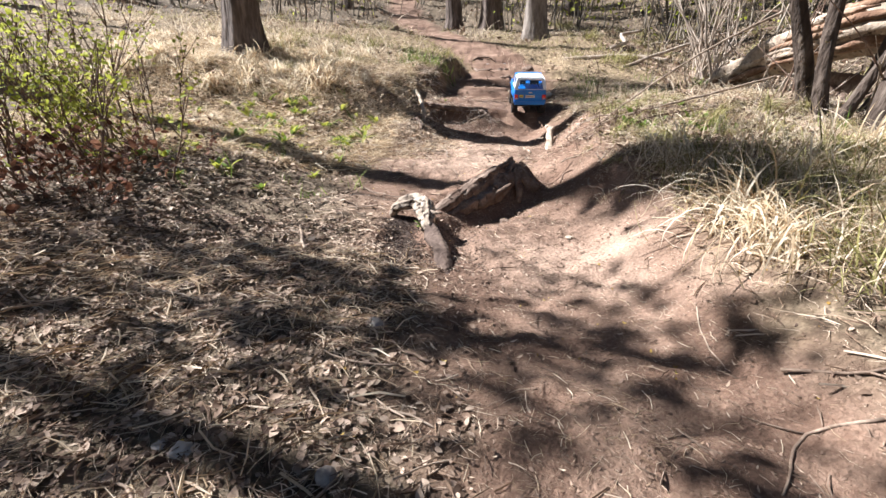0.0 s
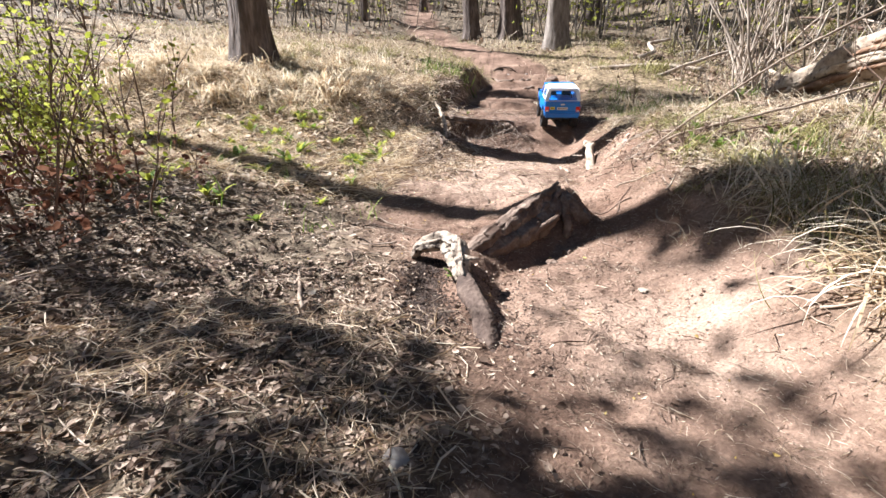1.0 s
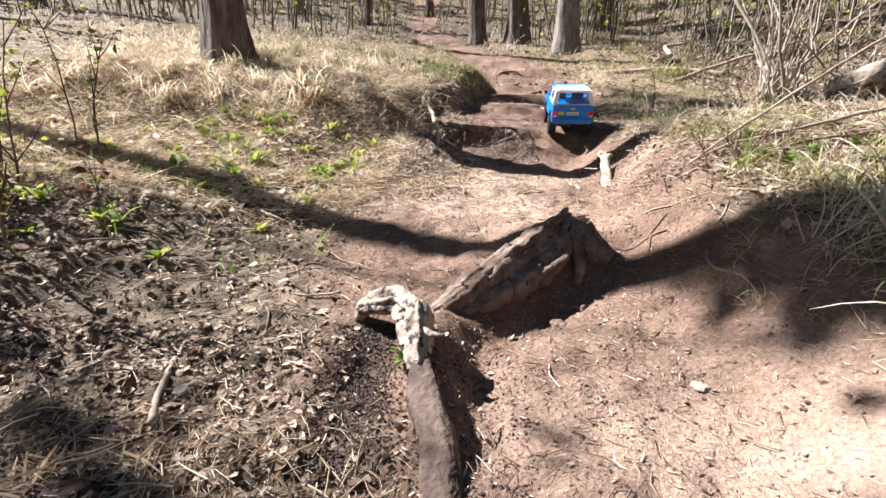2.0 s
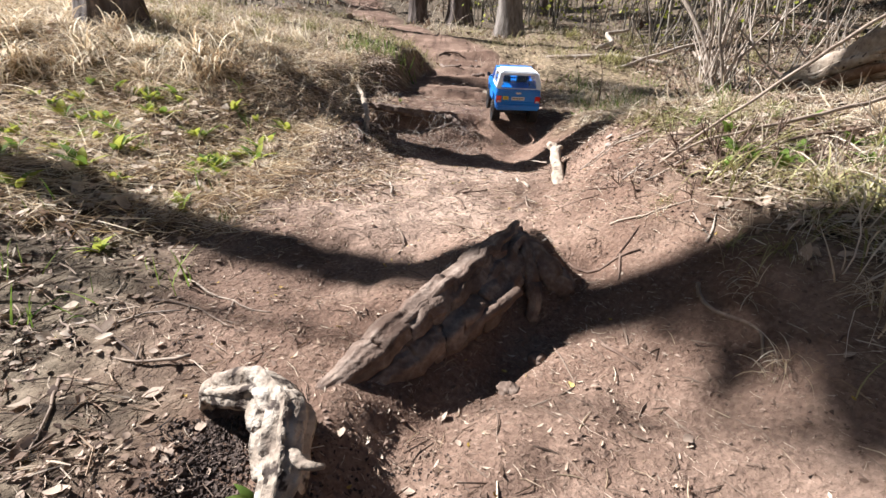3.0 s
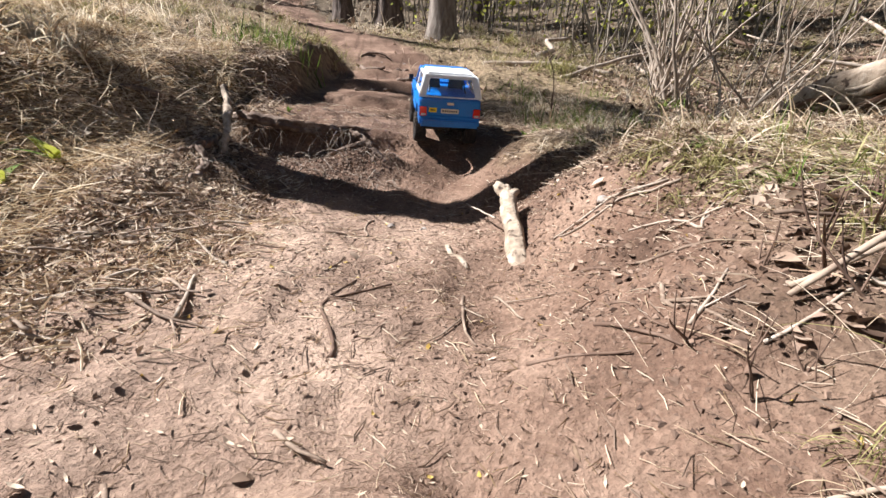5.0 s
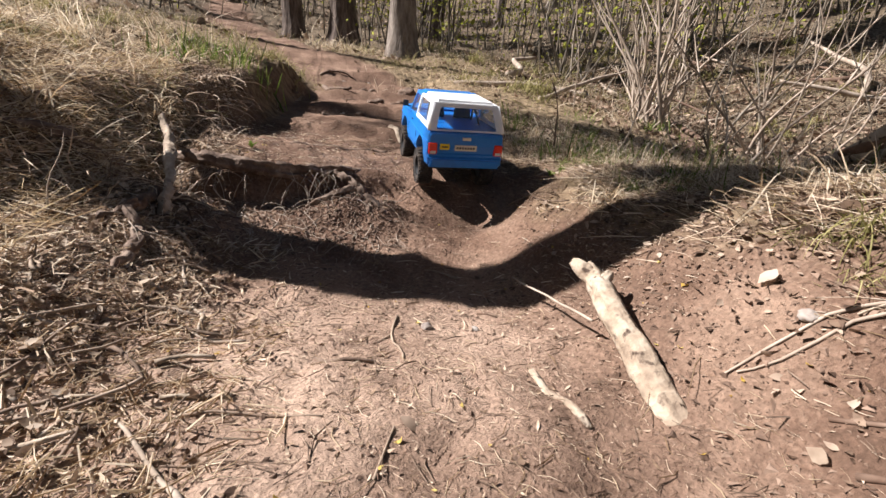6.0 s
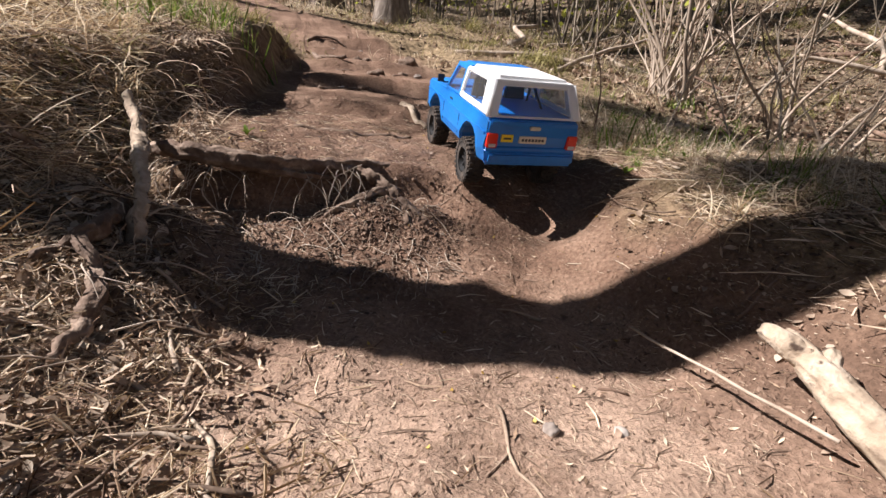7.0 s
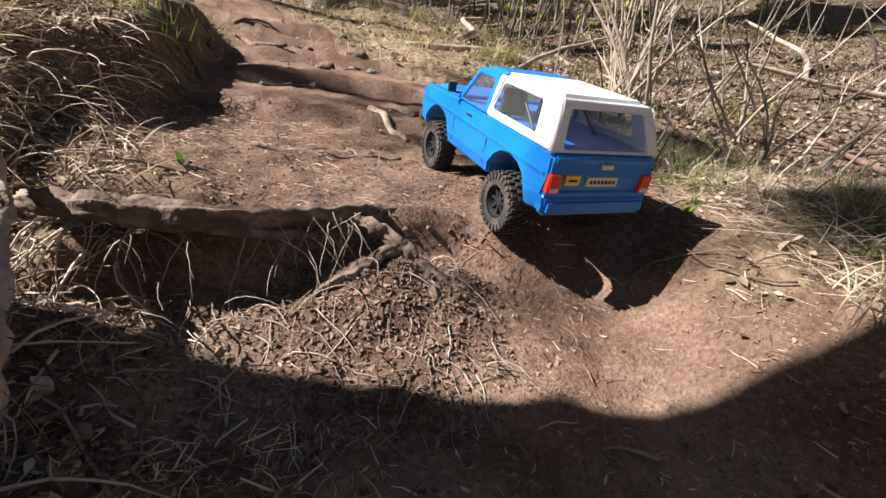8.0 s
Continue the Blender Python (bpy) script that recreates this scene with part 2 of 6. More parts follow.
def glass_material():
    m = bpy.data.materials.new("clear window with pale film")
    m.use_nodes = True
    n, link = m.node_tree.nodes, m.node_tree.links.new
    shine, clear, mx, tint = (n.new("ShaderNodeBsdfGlossy"), n.new("ShaderNodeBsdfTransparent"), n.new("ShaderNodeMixShader"), n.new("ShaderNodeTexNoise"))
    shine.inputs["Roughness"].default_value = 0.08
    clear.inputs["Color"].default_value = (0.95, 0.96, 0.97, 1)
    mx.inputs[0].default_value = 0.05
    link(clear.outputs[0], mx.inputs[1])
    link(shine.outputs[0], mx.inputs[2])
    # pale diffuse film that stands in for the pane's whitish reflection
    dust, film = n.new("ShaderNodeBsdfDiffuse"), n.new("ShaderNodeMixShader")
    dust.inputs["Color"].default_value = (0.62, 0.6, 0.57, 1)
    tint.inputs["Scale"].default_value, tint.inputs["Detail"].default_value = 30, 5
    thick = n.new("ShaderNodeMath")
    thick.operation, thick.inputs[1].default_value = "MULTIPLY", 0.06
    link(tint.outputs["Fac"], thick.inputs[0])
    link(thick.outputs[0], film.inputs[0])
    link(mx.outputs[0], film.inputs[1])
    link(dust.outputs[0], film.inputs[2])
    link(film.outputs[0], n["Material Output"].inputs["Surface"])
    return m


GLASS = glass_material()


# ---- tools ----
def mesh_object(name, verts, faces, mat, parent=None, smooth=True):
    me = bpy.data.meshes.new(name)
    if isinstance(verts, np.ndarray) and isinstance(faces, np.ndarray):
        k = faces.shape[1]
        me.vertices.add(len(verts))
        me.vertices.foreach_set("co", verts.astype(np.float32).ravel())
        me.loops.add(faces.size)
        me.loops.foreach_set("vertex_index", faces.astype(np.int32).ravel())
        me.polygons.add(len(faces))
        me.polygons.foreach_set("loop_start", np.arange(0, faces.size, k, dtype=np.int32))
        me.update(calc_edges=True)
    else:
        me.from_pydata(verts, [], faces)
    me.polygons.foreach_set("use_smooth", [smooth] * len(me.polygons))
    me.materials.append(mat)
    ob = new(name, me)
    ob.parent = parent
    return ob


def part(name, bm, mat, parent, label="", smooth=False):
    """Links a bmesh as one mesh object under a thing or a part."""
    me = bpy.data.meshes.new(name)
    bm.normal_update()
    bm.to_mesh(me)
    bm.free()
    for f in me.polygons:
        f.use_smooth = smooth
    me.materials.append(mat)
    ob = new(name, me)
    ob.parent = parent
    return tagged(ob, label) if label else ob


def empty(name, m=None):
    ob = new(name)
    if m is not None:
        ob.matrix_world = m
    return ob


def hashed(ix, iy, seed):
    v = np.sin(ix * 127.1 + iy * 311.7 + seed * 74.7) * 43758.5453
    return v - np.floor(v)


def ripple(x, y, size, seed=0):
    """Smooth noise from -1 to 1 with lumps of that size."""
    x, y = np.asarray(x, float) / size + 50, np.asarray(y, float) / size + 50
    ix, iy = np.floor(x), np.floor(y)
    fx, fy = x - ix, y - iy
    fx, fy = fx * fx * (3 - 2 * fx), fy * fy * (3 - 2 * fy)
    a = hashed(ix, iy, seed) * (1 - fx) + hashed(ix + 1, iy, seed) * fx
    b = hashed(ix, iy + 1, seed) * (1 - fx) + hashed(ix + 1, iy + 1, seed) * fx
    return 2 * (a * (1 - fy) + b * fy) - 1


def tube(points, radii, segs=8, rough=0.0, seed=0, caps=True, gnarl=0.0, ridge=0.0):
    """Vertices and faces of a tapered, uneven round bar along points."""
    pts = [Vector(p) for p in points]
    verts, faces = [], []
    side, run = None, 0.0
    for i, p in enumerate(pts):
        way = (pts[min(i + 1, len(pts) - 1)] - pts[max(i - 1, 0)]).normalized()
        if side is None:
            side = way.orthogonal().normalized()
        side = (side - way * side.dot(way)).normalized()
        up = way.cross(side)
        r = radii[i] if hasattr(radii, "__len__") else radii
        if i:
            run += (p - pts[i - 1]).length / max(r, 0.004)
        for k in range(segs):
            a = 2 * math.pi * k / segs
            d = side * math.cos(a) + up * math.sin(a)
            q = r
            if rough:
                q *= 1 + rough * noise.noise(Vector((d.x * 1.6 + seed, d.y * 1.6, d.z * 1.6 + run * 0.28)))
            if gnarl:
                q *= 1 + gnarl * math.sin(3 * a + seed + 0.12 * run) * math.cos(2 * a - 0.07 * run)
            if ridge:
                e = noise.noise(Vector((math.cos(a) * 2.6 + seed, math.sin(a) * 2.6, run * 0.035)))
                q *= 1 + ridge * (abs(e) * 2.4 - 0.55)
            verts.append(p + d * q)
    for i in range(len(pts) - 1):
        for k in range(segs):
            a, b = i * segs + k, i * segs + (k + 1) % segs
            faces.append((a, b, b + segs, a + segs))
    if caps:
        faces.append(tuple(range(segs - 1, -1, -1)))
        faces.append(tuple(range((len(pts) - 1) * segs, len(pts) * segs)))
    return verts, faces


def bend(points, step, wobble=0.0, seed=0):
    """A smooth, slightly wandering line through points, one point each step metres."""
    pts = [Vector(p) for p in points]
    out = []
    for i in range(len(pts) - 1):
        p0, p1, p2, p3 = pts[max(i - 1, 0)], pts[i], pts[i + 1], pts[min(i + 2, len(pts) - 1)]
        n = max(2, int((p2 - p1).length / step))
        for k in range(n):
            f = k / n
            out.append(0.5 * ((2 * p1) + (p2 - p0) * f + (2 * p0 - 5 * p1 + 4 * p2 - p3) * f * f + (3 * p1 - p0 - 3 * p2 + p3) * f**3))
    out.append(pts[-1])
    if wobble:
        for i, p in enumerate(out):
            p += wobble * noise.noise_vector(Vector((i * 0.37 + seed, seed * 1.7, 3.1)))
    return out


def join(pieces):
    verts, faces = [], []
    for v, f in pieces:
        n = len(verts)
        verts += list(v)
        faces += [tuple(i + n for i in q) for q in f]
    return verts, faces


def strewn(name, shapes, places, mats3, mat, smooth=False):
    """One mesh of many small pieces: shape k of shapes, turned by mats3 and set at places."""
    places, mats3 = np.asarray(places), np.asarray(mats3)
    pick = np.random.randint(0, len(shapes), len(places))
    all_v, all_f, base = [], [], 0
    for k, (v, f) in enumerate(shapes):
        sel = np.where(pick == k)[0]
        if not len(sel):
            continue
        v, f = np.array(v, float), np.array(f, int)
        w = np.einsum("nij,kj->nki", mats3[sel], v) + places[sel][:, None, :]
        all_v.append(w.reshape(-1, 3))
        all_f.append((f[None] + (base + np.arange(len(sel)) * len(v))[:, None, None]).reshape(-1, f.shape[1]))
        base += len(sel) * len(v)
    ob = mesh_object(name, np.concatenate(all_v), np.concatenate(all_f), mat, smooth=smooth)
    return tagged(ob, kind="stuff")


def turns(n, size, tilt=0.35, spread=0.5):
    """Random turns about z, some tilt, and sizes."""
    a, tx, ty = np.random.uniform(0, 2 * np.pi, n), np.random.normal(0, tilt, n), np.random.normal(0, tilt, n)
    s = size * np.clip(np.exp(np.random.normal(0, spread * 0.6, n)), 0.3, 2.3)
    ca, sa, cx, sx, cy, sy = np.cos(a), np.sin(a), np.cos(tx), np.sin(tx), np.cos(ty), np.sin(ty)
    o, l = np.zeros(n), np.ones(n)
    rz = np.stack([ca, -sa, o, sa, ca, o, o, o, l], -1).reshape(n, 3, 3)
    rx = np.stack([l, o, o, o, cx, -sx, o, sx, cx], -1).reshape(n, 3, 3)
    ry = np.stack([cy, o, sy, o, l, o, -sy, o, cy], -1).reshape(n, 3, 3)
    return rz @ rx @ ry * s[:, None, None]


def blade(length, width, curl, segs=4, twist=0.3):
    """A grass blade that stands at the origin and bends towards +x, one metre tall when length is 1."""
    v, f, x, z, a = [], [], 0.0, 0.0, 0.0
    for i in range(segs + 1):
        w = width * (1 - (i / segs) ** 2) + width * 0.08
        tw = twist * i / segs
        v += [(x - w * math.sin(tw), -w * math.cos(tw), z), (x + w * math.sin(tw), w * math.cos(tw), z)]
        a += curl / segs
        x, z = x + length / segs * math.sin(a), z + length / segs * math.cos(a)
    for i in range(segs):
        f.append((2 * i, 2 * i + 1, 2 * i + 3, 2 * i + 2))
    return v, f


LEAVES = []
for k in range(5):
    c, s = 0.12 + 0.1 * k, (-1) ** k * 0.08
    LEAVES.append(([(-0.5, 0, c), (-0.15, -0.27, 0.02 + s), (-0.15, 0.27, 0.03), (0.22, -0.22, 0.02), (0.22, 0.22, 0.05 + s), (0.55, 0.02, c * 0.7)],
                   [(0, 1, 2), (1, 3, 2), (3, 4, 2), (3, 5, 4)]))
CURLED = []
for k in range(6):
    cup, bow, twist = 0.25 + 0.12 * k, (0.5, -0.3, 0.9, 0.2, -0.6, 0.7)[k], (0.4, -0.5, 0.2, 0.8, -0.2, -0.7)[k]
    v, wide = [], (0.03, 0.24, 0.31, 0.22, 0.02)
    for i, w in enumerate(wide):
        g = i / 4 - 0.5
        for j in (-1, 0, 1):
            q = w * j * (1 + 0.18 * math.sin(5 * i + 3 * j + k))
            v.append((g, q * math.cos(twist * g), 0.04 + bow * g * g * 0.6 + cup * q * q * 2 + q * math.sin(twist * g)))
    CURLED.append((v, [(3 * i + j, 3 * i + j + 1, 3 * i + j + 4, 3 * i + j + 3) for i in range(4) for j in (0, 1)]))
FLAKES = [([(x, 0.42 * y, 0.5 * z) for x, y, z in v], f) for v, f in LEAVES]
CHIPS = []
for k in range(7):
    w, c, s = 0.007 + 0.003 * k, 0.03 * (k % 3), 0.12 * (k % 4 - 1.5)
    CHIPS.append(([(-0.5, -w - s * 0.5, 0), (-0.5, w - s * 0.5, 0), (-0.5, -s * 0.5, w * 1.2), (0.0, -w + s * 0.4, c), (0.0, w + s * 0.4, c), (0.0, s * 0.4, c + w * 1.6),
                   (0.5, -w * 0.5 - s * 0.3, 0), (0.5, w * 0.5 - s * 0.3, 0), (0.5, -s * 0.3, w)],
                  [(0, 3, 5, 2), (1, 2, 5, 4), (3, 6, 8, 5), (4, 5, 8, 7)]))
STALKS = [([(x, 0.33 * y, 0.33 * z) for x, y, z in v], f) for v, f in CHIPS]
CRUMBS = []
for k in range(4):
    CRUMBS.append(([(0.5, 0.05 * k, 0), (-0.4, 0.42, 0.02), (-0.35, -0.45 + 0.05 * k, 0.0), (0.1, 0.05, 0.3), (-0.2, 0.1 * k - 0.2, 0.24)], [(0, 1, 3), (1, 4, 3), (1, 2, 4), (2, 0, 4), (0, 3, 4)]))
ROUND_LEAVES = [([(0, 0, 0), (0.3, -0.28, 0.04), (0.3, 0.28, 0.06), (0.7, -0.24, 0.1), (0.7, 0.24, 0.08), (1.0, 0, 0.05)], [(0, 1, 2), (1, 3, 2), (3, 4, 2), (3, 5, 4)])]


def lump(radius, flat, seed, detail=2, rough=0.25):
    bm = bmesh.new()
    bmesh.ops.create_icosphere(bm, subdivisions=detail, radius=radius)
    for v in bm.verts:
        q = 1 + rough * noise.noise(v.co * (1.6 / radius) + Vector((seed * 3.1, seed, 0))) + 0.4 * rough * noise.noise(v.co * (4.5 / radius) + Vector((seed, 7, 0)))
        v.co *= q
        v.co.z *= flat
    return bm



# ---- the ground ----
def curve(y, knots):
    """Smooth line through (place, value) knots."""
    ks = np.array([k[0] for k in knots]); vs = np.array([k[1] for k in knots])
    y = np.clip(y, ks[0], ks[-1]); i = np.clip(np.searchsorted(ks, y) - 1, 0, len(ks) - 2)
    slopes = np.gradient(vs, ks); w = ks[i + 1] - ks[i]; f = (y - ks[i]) / w
    return ((2 * f**3 - 3 * f**2 + 1) * vs[i] + (f**3 - 2 * f**2 + f) * w * slopes[i]
            + (3 * f**2 - 2 * f**3) * vs[i + 1] + (f**3 - f**2) * w * slopes[i + 1])


def rise(v):
    """0 below 0, 1 above 1, smooth between."""
    v = np.clip(v, 0, 1)
    return v * v * (3 - 2 * v)


def hump(x, y, cx, cy, rx, ry, turn=0.0):
    c, s = math.cos(turn), math.sin(turn); dx, dy = x - cx, y - cy
    u, v = (dx * c + dy * s) / rx, (dy * c - dx * s) / ry
    return np.exp(-u * u - v * v)


FLOOR = ((-40, -0.9), (-6, -0.2), (-1, -0.12), (0.6, -0.095), (1.0, -0.13), (1.7, -0.128), (2.3, -0.078), (2.7, -0.07), (3.15, -0.112), (3.4, -0.078), (3.58, -0.04), (3.75, 0.005),
         (4.2, 0.1), (4.9, 0.19), (5.9, 0.33), (6.6, 0.42), (7.2, 0.6), (10, 1.05), (14, 1.9), (30, 6.0), (90, 24), (160, 40))
LEFT_EDGE = ((-3, -0.5), (2.4, -0.52), (3.0, -0.44), (3.2, -0.38), (3.45, -0.24), (3.7, -0.17), (4.1, -0.07), (4.9, 0.05), (6, 0.25), (6.8, 0.15), (8, -0.4), (10, -1), (20, -2.4))
LEFT_RISE = ((-3, 0.1), (0.6, 0.09), (1.7, 0.09), (2.5, 0.09), (2.95, 0.1), (3.3, 0.24), (3.7, 0.29), (4.4, 0.3), (5.4, 0.3), (6.6, 0.14), (9, 0.1))
RIGHT_EDGE = ((-3, 0.6), (0.4, 0.48), (1.1, 0.41), (1.6, 0.39), (1.95, 0.3), (2.15, 0.31), (2.35, 0.41), (2.7, 0.44), (2.9, 0.5), (3.1, 0.55), (3.35, 0.56), (3.55, 0.66), (4, 0.72), (5, 1.0), (6.5, 1.2), (9, 1.5))
RIGHT_RISE = ((-3, 0.05), (0.6, 0.16), (1.1, 0.22), (1.6, 0.25), (2.0, 0.27), (2.5, 0.3), (2.9, 0.29), (3.15, 0.26), (3.4, 0.23), (4.0, 0.08), (5, 0.05), (6.4, 0.13), (7.5, 0.06))


def height(x, y):
    z = curve(y, FLOOR)
    left, right = curve(y, LEFT_EDGE) - x, x - curve(y, RIGHT_EDGE)
    steep = 0.4 - 0.24 * rise((y - 3.9) / 0.5) * rise((6.3 - y) / 0.8)
    z = z + curve(y, LEFT_RISE) * (0.65 * rise(left / steep) + 0.5 * rise(left / 1.6)) + 0.04 * np.clip(left - 1.0, 0, 6)
    z = z + curve(y, RIGHT_RISE) * (0.75 * rise(right / (0.33 + 0.18 * rise((y - 1.62) / 0.25) * rise((3.1 - y) / 0.2))) + 0.35 * rise(right / 1.0)) * (1 - 0.5 * rise((right - 1.5) / 2.5)) - 0.06 * rise((right - 1) / 5)
    z = z + 0.085 * rise((y - 3.62 - 0.02 * np.sin(7 * x) + 0.14 * rise((x - 0.4) / 0.14)) / (0.04 + 0.14 * rise((x - 0.4) / 0.14))) * rise((x + 0.25) / 0.1) * rise((1.0 - x) / 0.3) * rise((4.3 - y) / 0.6)
    z = z + 0.115 * rise((0.05 - x) / 0.34) * rise((y - 2.6) / 0.5) * rise((3.66 - y) / 0.2)
    z = z + 0.06 * hump(x, y, 0.29, 3.555, 0.15, 0.09) - 0.02 * hump(x, y, 0.35, 1.0, 0.3, 0.3)
    # the sunken log: earth banked up on its one side, a hollow on the other
    s, r = ((x - 0.0) * 0.65 + (y - 1.60) * 0.76) / 0.483, (x - 0.0) * 0.76 - (y - 1.60) * 0.65
    on = rise((s + 0.35) / 0.35) * rise((1.25 - s) / 0.22)
    z = z + on * ((0.012 + 0.055 * np.clip(s, 0, 1)) * np.exp(-((r + 0.05) / 0.11) ** 2) - 0.045 * np.exp(-((r - 0.13) / 0.07) ** 2))
    z = z + 0.11 * hump(x, y, 0.335, 1.875, 0.085, 0.07, -0.7)
    z = z + 0.03 * hump(x, y, -0.02, 1.38, 0.045, 0.16, 0.15) - 0.03 * hump(x, y, -0.12, 1.36, 0.05, 0.1) - 0.03 * hump(x, y, 0.08, 1.36, 0.05, 0.14)
    for at_y, h in ((4.42, 0.045), (4.95, 0.075), (5.55, 0.09), (6.2, 0.09), (6.72, 0.1)):
        d = y - at_y - 0.07 * np.sin(3.1 * x + 9 * at_y)
        z = z + h * (rise(d / 0.09) - rise((d + 0.3) / 0.75)) * rise((curve(y, RIGHT_EDGE) + 0.3 - x) / 0.3) * rise(-left / 0.2)
    z = z - 0.035 * hump(x, y, 0.6, 2.62, 0.1, 0.22, -0.25)
    # a hollow full of fallen wood, and the wooded slope beyond the flat
    z = z - 0.16 * hump(x, y, 3.0, 4.2, 0.9, 0.6)
    return z + 0.3 * np.clip(x - 3.9, 0, 200) * rise((x - 3.4) / 1.2)


WAY_LEFT = ((-3, 0.0), (0.9, 0.0), (1.3, -0.1), (1.7, -0.22), (2.2, -0.3), (2.6, -0.12), (2.8, -0.03), (3.1, -0.06), (3.7, -0.13), (4.9, 0.05), (6, 0.25), (6.8, 0.15), (8, -0.4), (10, -1), (20, -2.4))
WAY_RIGHT = ((-3, 0.7), (0.5, 0.66), (1.1, 0.6), (1.6, 0.58), (2.0, 0.62), (2.2, 0.75), (2.45, 0.86), (2.7, 0.8), (2.95, 0.78), (3.4, 0.84), (3.7, 0.9), (4, 0.9), (5, 1.05), (6, 1.15), (6.8, 1.0), (8, 0.3), (10, -0.3), (20, -1.6))


def bare(x, y):
    """1 on the trodden way, 0 in the litter beside it."""
    w = 0.1 * ripple(x, y, 0.22, 3) + 0.05 * ripple(x, y, 0.07, 4)
    return (1 - rise((curve(y, WAY_LEFT) - x + w + 0.1) / 0.3)) * (1 - rise((x - curve(y, WAY_RIGHT) + w + 0.08) / 0.25))


def dry(x, y):
    """1 where the trodden earth has dried to pale dust, 0 where it is damp."""
    w = 0.5 + 0.5 * ripple(x, y, 0.16, 61)
    return np.clip((hump(x, y, -0.05, 2.5, 0.32, 0.4) + hump(x, y, 0.28, 2.85, 0.3, 0.25) + hump(x, y, -0.25, 2.95, 0.35, 0.35) + 0.75 * hump(x, y, 0.42, 1.22, 0.25, 0.28) + hump(x, y, 0.15, 2.3, 0.25, 0.2)) * (0.55 + 0.6 * w), 0, 1)


def grassy(x, y):
    """1 where dry grass covers the ground, 0 in the leaf mould."""
    w = 0.3 * ripple(x, y, 0.5, 9)
    return np.clip(rise((y - 2.6 + w) / 0.6) * rise((2.6 - x + 2 * w) / 0.8) * rise((9.5 - y) / 2) + rise((x - 0.62 + w) / 0.3) * rise((1.9 - y + w) / 0.4), 0, 1)


def ground(x, y):
    x, y = np.asarray(x, float), np.asarray(y, float)
    b = bare(x, y)
    far = np.clip((np.hypot(x, y - 2) - 4) / 6, 0, 1)
    z = height(x, y) + (0.010 + 0.05 * far) * ripple(x, y, 0.45 + 0.0 * x, 1) + 0.006 * ripple(x, y, 0.13, 2)
    return z + (1 - b) * (0.012 * ripple(x, y, 0.09, 5) + 0.008 * ripple(x, y, 0.035, 6)) + b * (0.008 * ripple(x, y, 0.06, 7) + 0.006 * ripple(x, y, 0.033, 8))


def grown(start, step, factor, end):
    out, v = [], start
    while abs(v) < abs(end):
        step *= factor
        v += step if end > 0 else -step
        out.append(v)
    return out


def build_ground():
    xs = np.array(sorted(grown(-1.3, 0.014, 1.07, -130) + list(np.arange(-1.3, 1.5, 0.014)) + grown(1.5, 0.014, 1.07, 130)))
    ys = np.array(sorted(grown(0.35, 0.014, 1.09, -70) + list(np.arange(0.35, 4.2, 0.014)) + grown(4.2, 0.014, 1.035, 150)))
    gx, gy = np.meshgrid(xs, ys)
    gz = ground(gx, gy)
    nx, ny = len(xs), len(ys)
    i = (np.arange(ny - 1)[:, None] * nx + np.arange(nx - 1)[None]).ravel()
    ob = mesh_object("ground", np.stack([gx.ravel(), gy.ravel(), gz.ravel()], -1), np.stack([i, i + 1, i + nx + 1, i + nx], -1), SOIL)
    at = ob.data.attributes.new("bare", "FLOAT", "POINT")
    at.data.foreach_set("value", bare(gx, gy).ravel().astype(np.float32))
    at = ob.data.attributes.new("grassy", "FLOAT", "POINT")
    at.data.foreach_set("value", grassy(gx, gy).ravel().astype(np.float32))
    at = ob.data.attributes.new("dry", "FLOAT", "POINT")
    at.data.foreach_set("value", dry(gx, gy).ravel().astype(np.float32))
    return tagged(ob, "reddish brown trodden earth trail between littered banks", "ground", kind="structure")


build_ground()


def at_ground(x, y, lift=0.0):
    return Vector((x, y, float(ground(x, y)) + lift))


def spots(n, x0, x1, y0, y1, keep):
    """n places in the plan, kept by the chance keep(x, y)."""
    x, y = np.random.uniform(x0, x1, n), np.random.uniform(y0, y1, n)
    k = np.random.rand(n) < keep(x, y)
    x, y = x[k], y[k]
    return np.stack([x, y, ground(x, y)], -1)


# ---- trees ----
def limb_set(rng, base, way, length, radius, depth, out, tips):
    """A branch with side branches, as tubes."""
    pts, d = [Vector(base)], Vector(way).normalized()
    n = 6
    for i in range(n):
        d = (d + Vector((rng.uniform(-1, 1), rng.uniform(-1, 1), rng.uniform(-0.5, 0.9))) * 0.22).normalized()
        pts.append(pts[-1] + d * length / n)
    out.append(tube(pts, [radius * (1 - 0.8 * i / n) for i in range(n + 1)], 5 if depth else 4, caps=False))
    tips.append(pts[-1])
    if depth:
        for i in range(2, n + 1):
            for _ in range(1 if depth == 1 else 2):
                side = (d.cross(Vector((rng.uniform(-1, 1), rng.uniform(-1, 1), rng.uniform(-1, 1)))).normalized() + d * 0.7).normalized()
                limb_set(rng, pts[i], side, length * rng.uniform(0.35, 0.6), radius * (1 - 0.8 * i / n) * 0.7, depth - 1, out, tips)


